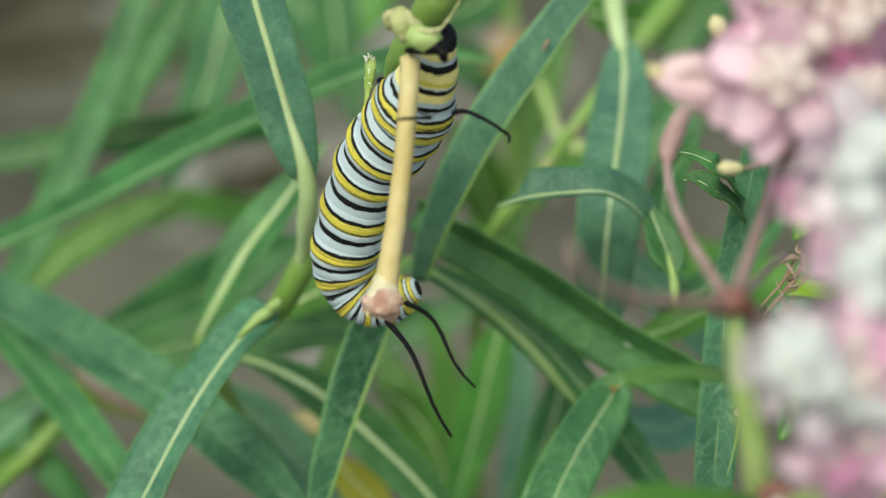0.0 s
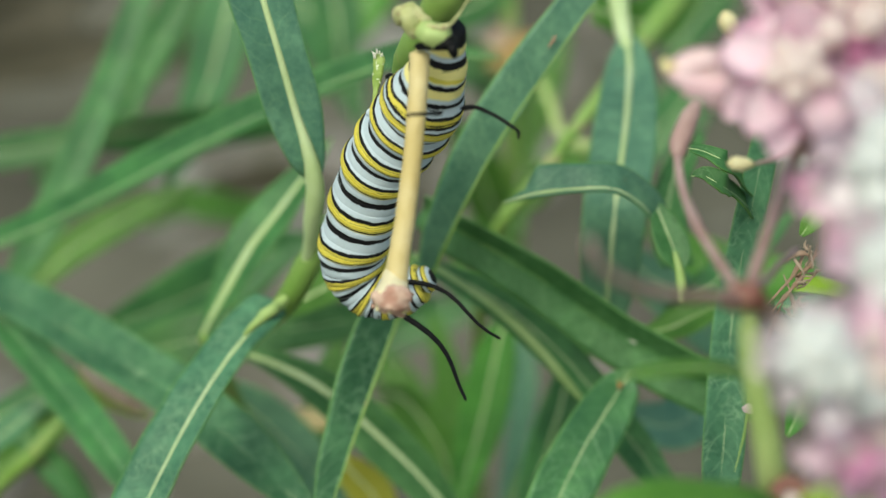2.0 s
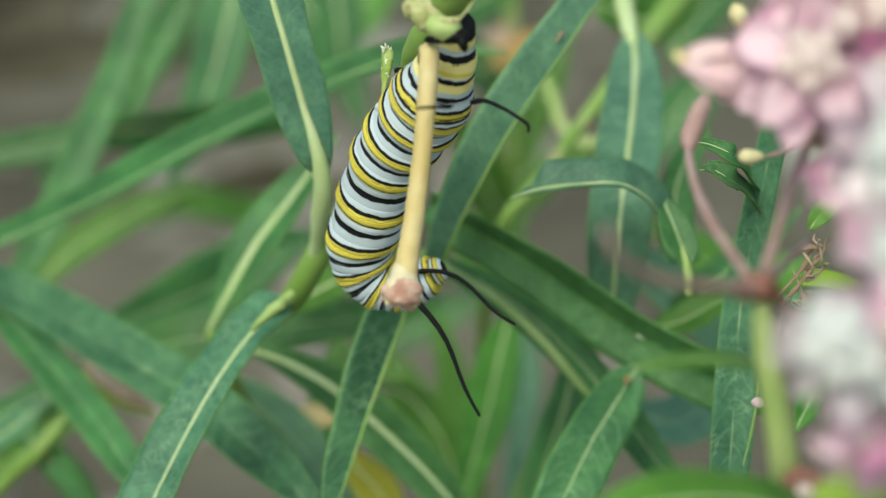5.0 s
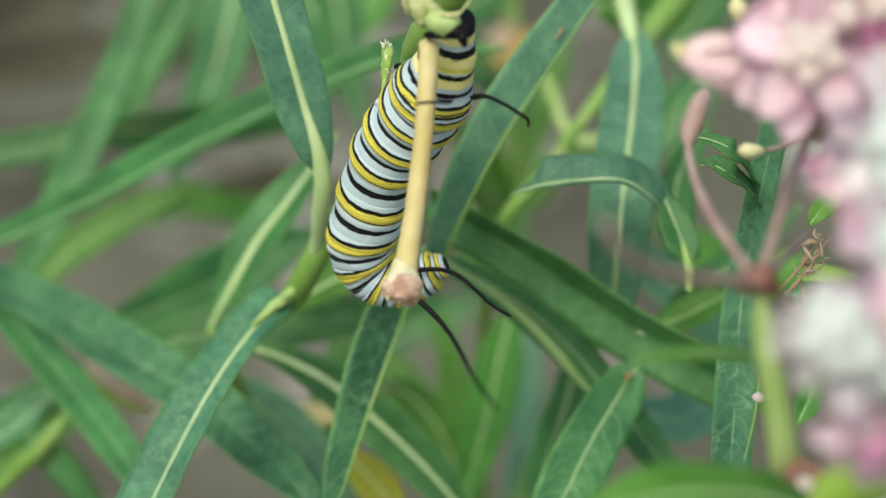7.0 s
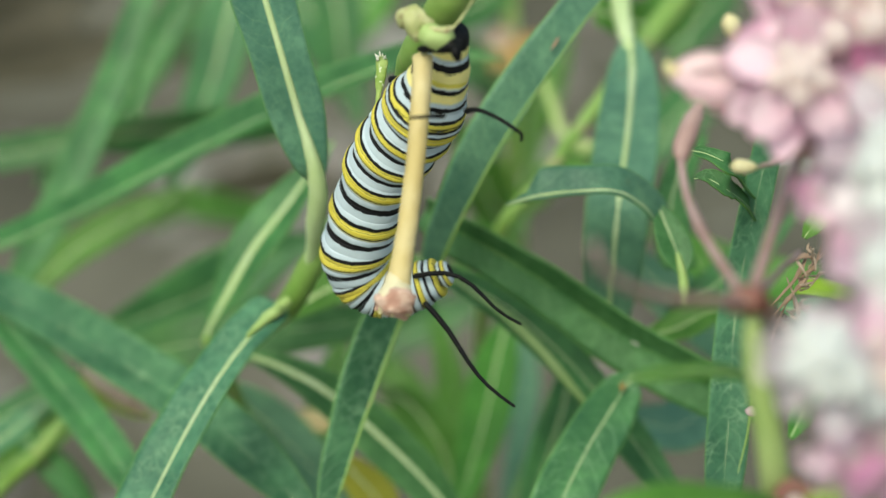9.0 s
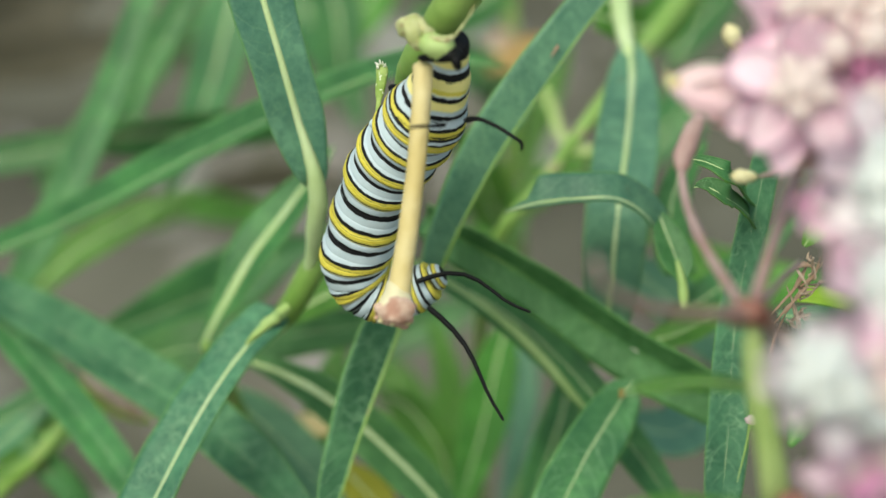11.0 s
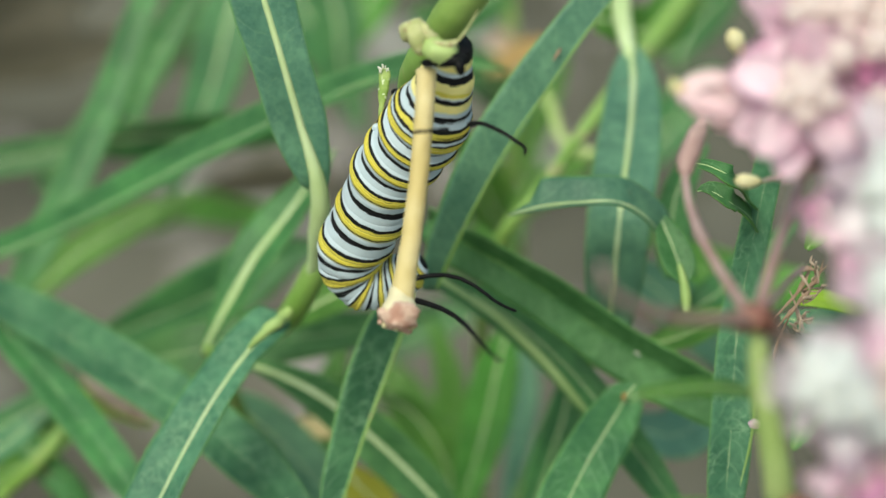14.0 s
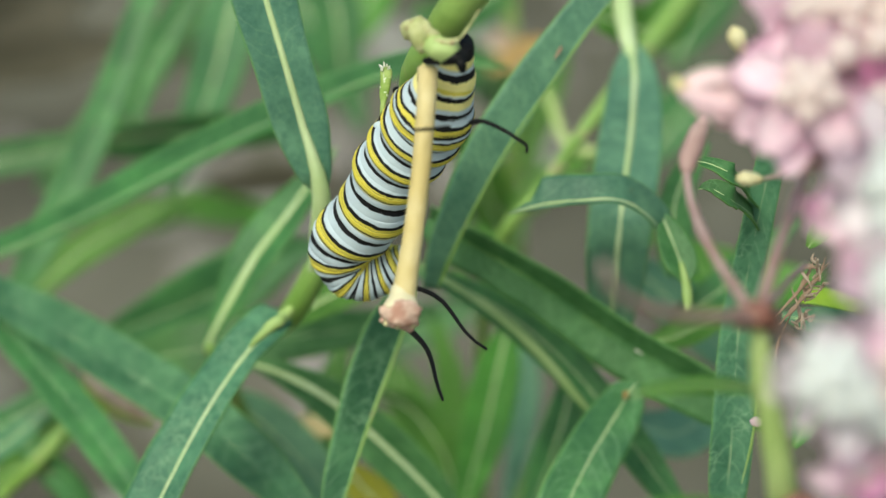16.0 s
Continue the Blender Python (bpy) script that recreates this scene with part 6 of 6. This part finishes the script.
    lower = [
        (0, (-0.0071, 0.2808, 0.5764), (-0.0029, 0.2780, 0.5716), (0.0012, 0.2735, 0.5637)),
        (0.2, (-0.0067, 0.2809, 0.5765), (-0.0020, 0.2780, 0.5714), (0.0009, 0.2744, 0.5653)),
        (0.5, (-0.0067, 0.2809, 0.5765), (-0.0036, 0.2783, 0.5720), (-0.0036, 0.2741, 0.5647)),
        (0.7, (-0.0061, 0.2810, 0.5768), (-0.0024, 0.2780, 0.5715), (0.0004, 0.2744, 0.5653)),
        (1, (-0.0055, 0.2809, 0.5766), (-0.0029, 0.2784, 0.5721), (0.0005, 0.2753, 0.5669)),
        (1.2, (-0.0043, 0.2812, 0.5770), (-0.0002, 0.2783, 0.5720), (0.0031, 0.2752, 0.5667)),
        (1.5, (-0.0048, 0.2811, 0.5768), (0.0001, 0.2783, 0.5720), (0.0012, 0.2764, 0.5688)),
        (1.7, (-0.0048, 0.2810, 0.5767), (0.0004, 0.2787, 0.5728), (0.0056, 0.2781, 0.5717)),
        (2, (-0.0055, 0.2809, 0.5765), (-0.0001, 0.2786, 0.5726), (0.0016, 0.2761, 0.5681)),
        (2.2, (-0.0061, 0.2810, 0.5767), (0.0004, 0.2779, 0.5713), (0.0062, 0.2752, 0.5666)),
        (2.5, (-0.0064, 0.2807, 0.5761), (0.0005, 0.2771, 0.5700), (0.0040, 0.2741, 0.5647)),
        (2.7, (-0.0065, 0.2807, 0.5762), (-0.0001, 0.2775, 0.5706), (0.0038, 0.2742, 0.5650)),
        (3, (-0.0064, 0.2805, 0.5758), (-0.0013, 0.2785, 0.5724), (0.0039, 0.2776, 0.5707)),
        (3.2, (-0.0069, 0.2807, 0.5762), (-0.0014, 0.2773, 0.5703), (0.0019, 0.2742, 0.5649)),
        (3.5, (-0.0069, 0.2808, 0.5764), (-0.0006, 0.2781, 0.5718), (0.0057, 0.2752, 0.5666)),
        (3.7, (-0.0068, 0.2807, 0.5761), (-0.0010, 0.2772, 0.5702), (0.0022, 0.2737, 0.5640)),
        (4, (-0.0054, 0.2808, 0.5764), (-0.0013, 0.2780, 0.5716), (0.0014, 0.2740, 0.5645)),
        (4.2, (-0.0047, 0.2813, 0.5772), (-0.0008, 0.2783, 0.5721), (0.0028, 0.2746, 0.5656)),
        (4.7, (-0.0048, 0.2813, 0.5772), (0.0004, 0.2786, 0.5726), (0.0050, 0.2754, 0.5670)),
        (5.2, (-0.0049, 0.2813, 0.5772), (-0.0013, 0.2779, 0.5714), (0.0010, 0.2740, 0.5646)),
        (5.7, (-0.0050, 0.2813, 0.5772), (0.0007, 0.2787, 0.5727), (0.0061, 0.2759, 0.5679)),
        (6.3, (-0.0050, 0.2813, 0.5773), (-0.0033, 0.2784, 0.5723), (-0.0050, 0.2757, 0.5674)),
        (6.5, (-0.0055, 0.2813, 0.5773), (0.0020, 0.2789, 0.5730), (0.0052, 0.2755, 0.5672)),
        (6.7, (-0.0050, 0.2811, 0.5769), (0.0017, 0.2788, 0.5729), (0.0079, 0.2758, 0.5676)),
        (7, (-0.0050, 0.2813, 0.5773), (0.0002, 0.2782, 0.5718), (0.0047, 0.2745, 0.5655)),
        (7.2, (-0.0045, 0.2814, 0.5774), (0.0009, 0.2784, 0.5722), (0.0087, 0.2781, 0.5716)),
        (7.5, (-0.0046, 0.2815, 0.5775), (0.0002, 0.2782, 0.5719), (0.0012, 0.2738, 0.5643)),
        (7.7, (-0.0043, 0.2814, 0.5774), (-0.0027, 0.2770, 0.5698), (-0.0022, 0.2747, 0.5659)),
        (8, (-0.0044, 0.2815, 0.5776), (-0.0022, 0.2778, 0.5711), (0.0004, 0.2749, 0.5661)),
        (8.2, (-0.0041, 0.2816, 0.5778), (0.0017, 0.2785, 0.5724), (0.0004, 0.2746, 0.5657)),
        (8.5, (-0.0037, 0.2818, 0.5781), (-0.0047, 0.2774, 0.5705), (-0.0099, 0.2762, 0.5685)),
        (8.7, (-0.0038, 0.2817, 0.5778), (0.0020, 0.2784, 0.5722), (0.0098, 0.2767, 0.5692)),
        (9, (-0.0033, 0.2818, 0.5782), (0.0018, 0.2783, 0.5720), (0.0078, 0.2756, 0.5674)),
        (9.2, (-0.0031, 0.2818, 0.5780), (0.0031, 0.2779, 0.5713), (0.0073, 0.2751, 0.5665)),
        (9.7, (-0.0029, 0.2818, 0.5782), (0.0008, 0.2784, 0.5721), (0.0025, 0.2745, 0.5654)),
        (10.2, (-0.0029, 0.2820, 0.5784), (0.0038, 0.2793, 0.5737), (0.0090, 0.2765, 0.5690)),
        (10.7, (-0.0028, 0.2820, 0.5785), (0.0019, 0.2787, 0.5728), (0.0047, 0.2750, 0.5663)),
        (11.3, (-0.0027, 0.2821, 0.5787), (0.0038, 0.2794, 0.5740), (0.0077, 0.2755, 0.5673)),
        (11.5, (-0.0027, 0.2821, 0.5786), (0.0038, 0.2792, 0.5735), (0.0073, 0.2756, 0.5674)),
        (11.7, (-0.0029, 0.2820, 0.5784), (0.0032, 0.2795, 0.5741), (0.0077, 0.2756, 0.5674)),
        (12, (-0.0035, 0.2813, 0.5772), (0.0038, 0.2795, 0.5742), (0.0076, 0.2763, 0.5686)),
        (12.2, (-0.0042, 0.2813, 0.5772), (0.0020, 0.2802, 0.5753), (0.0078, 0.2799, 0.5748)),
        (12.5, (-0.0046, 0.2812, 0.5771), (0.0028, 0.2795, 0.5740), (0.0064, 0.2768, 0.5694)),
        (12.7, (-0.0047, 0.2811, 0.5769), (0.0020, 0.2790, 0.5732), (0.0059, 0.2759, 0.5680)),
        (13, (-0.0046, 0.2811, 0.5769), (0.0012, 0.2787, 0.5728), (0.0042, 0.2758, 0.5677)),
        (13.2, (-0.0046, 0.2811, 0.5769), (0.0005, 0.2787, 0.5728), (0.0038, 0.2763, 0.5686)),
        (13.5, (-0.0044, 0.2811, 0.5769), (-0.0008, 0.2784, 0.5722), (-0.0006, 0.2758, 0.5678)),
        (13.7, (-0.0048, 0.2826, 0.5795), (0.0016, 0.2810, 0.5767), (0.0081, 0.2795, 0.5741)),
        (14, (-0.0048, 0.2830, 0.5802), (0.0014, 0.2816, 0.5778), (0.0053, 0.2793, 0.5738)),
        (14.5, (-0.0050, 0.2840, 0.5820), (0.0021, 0.2806, 0.5761), (0.0069, 0.2776, 0.5707)),
        (14.7, (-0.0045, 0.2825, 0.5794), (-0.0007, 0.2800, 0.5749), (0.0026, 0.2761, 0.5682)),
        (15, (-0.0065, 0.2808, 0.5763), (-0.0033, 0.2783, 0.5720), (-0.0001, 0.2760, 0.5681)),
        (15.5, (-0.0051, 0.2813, 0.5773), (-0.0020, 0.2793, 0.5737), (0.0009, 0.2775, 0.5707)),
        (16, (-0.0062, 0.2810, 0.5766), (-0.0034, 0.2794, 0.5739), (-0.0022, 0.2769, 0.5696)),
    ]
    # the lower filament whips to and fro as it passes these places
    for when, sway in ((0.5, (0.002, 0.0, 0.0)), (3, (0.0, 0.001, 0.0018)), (7, (0.0032, 0.0, 0.001)), (8.5, (0.0, 0.0016, 0.0028)), (14, (0.0028, 0.0, 0.001))):
        k = next(n for n, row in enumerate(lower) if row[0] == when)
        t, a, b, c = lower[k]
        sway = Vector(sway)
        lower[k:k + 1] = [(t + 0.07 * way, a, Vector(b) + 0.4 * way * sway, Vector(c) + way * sway) for way in (-1, 0, 1)]
    for rows, chain, lengths, bow in ((upper, UPPER, UPPER_LENGTH, 0.28), (lower, LOWER, LOWER_LENGTH, 0.14)):
        paths = [[] for _ in chain]
        for t, a, b, c in rows:
            for path, m in zip(paths, chain_poses(a, b, c, lengths, bow)):
                path.append((t, m))
        for ob, path in zip(chain, paths):
            walk(ob, path)


motions()
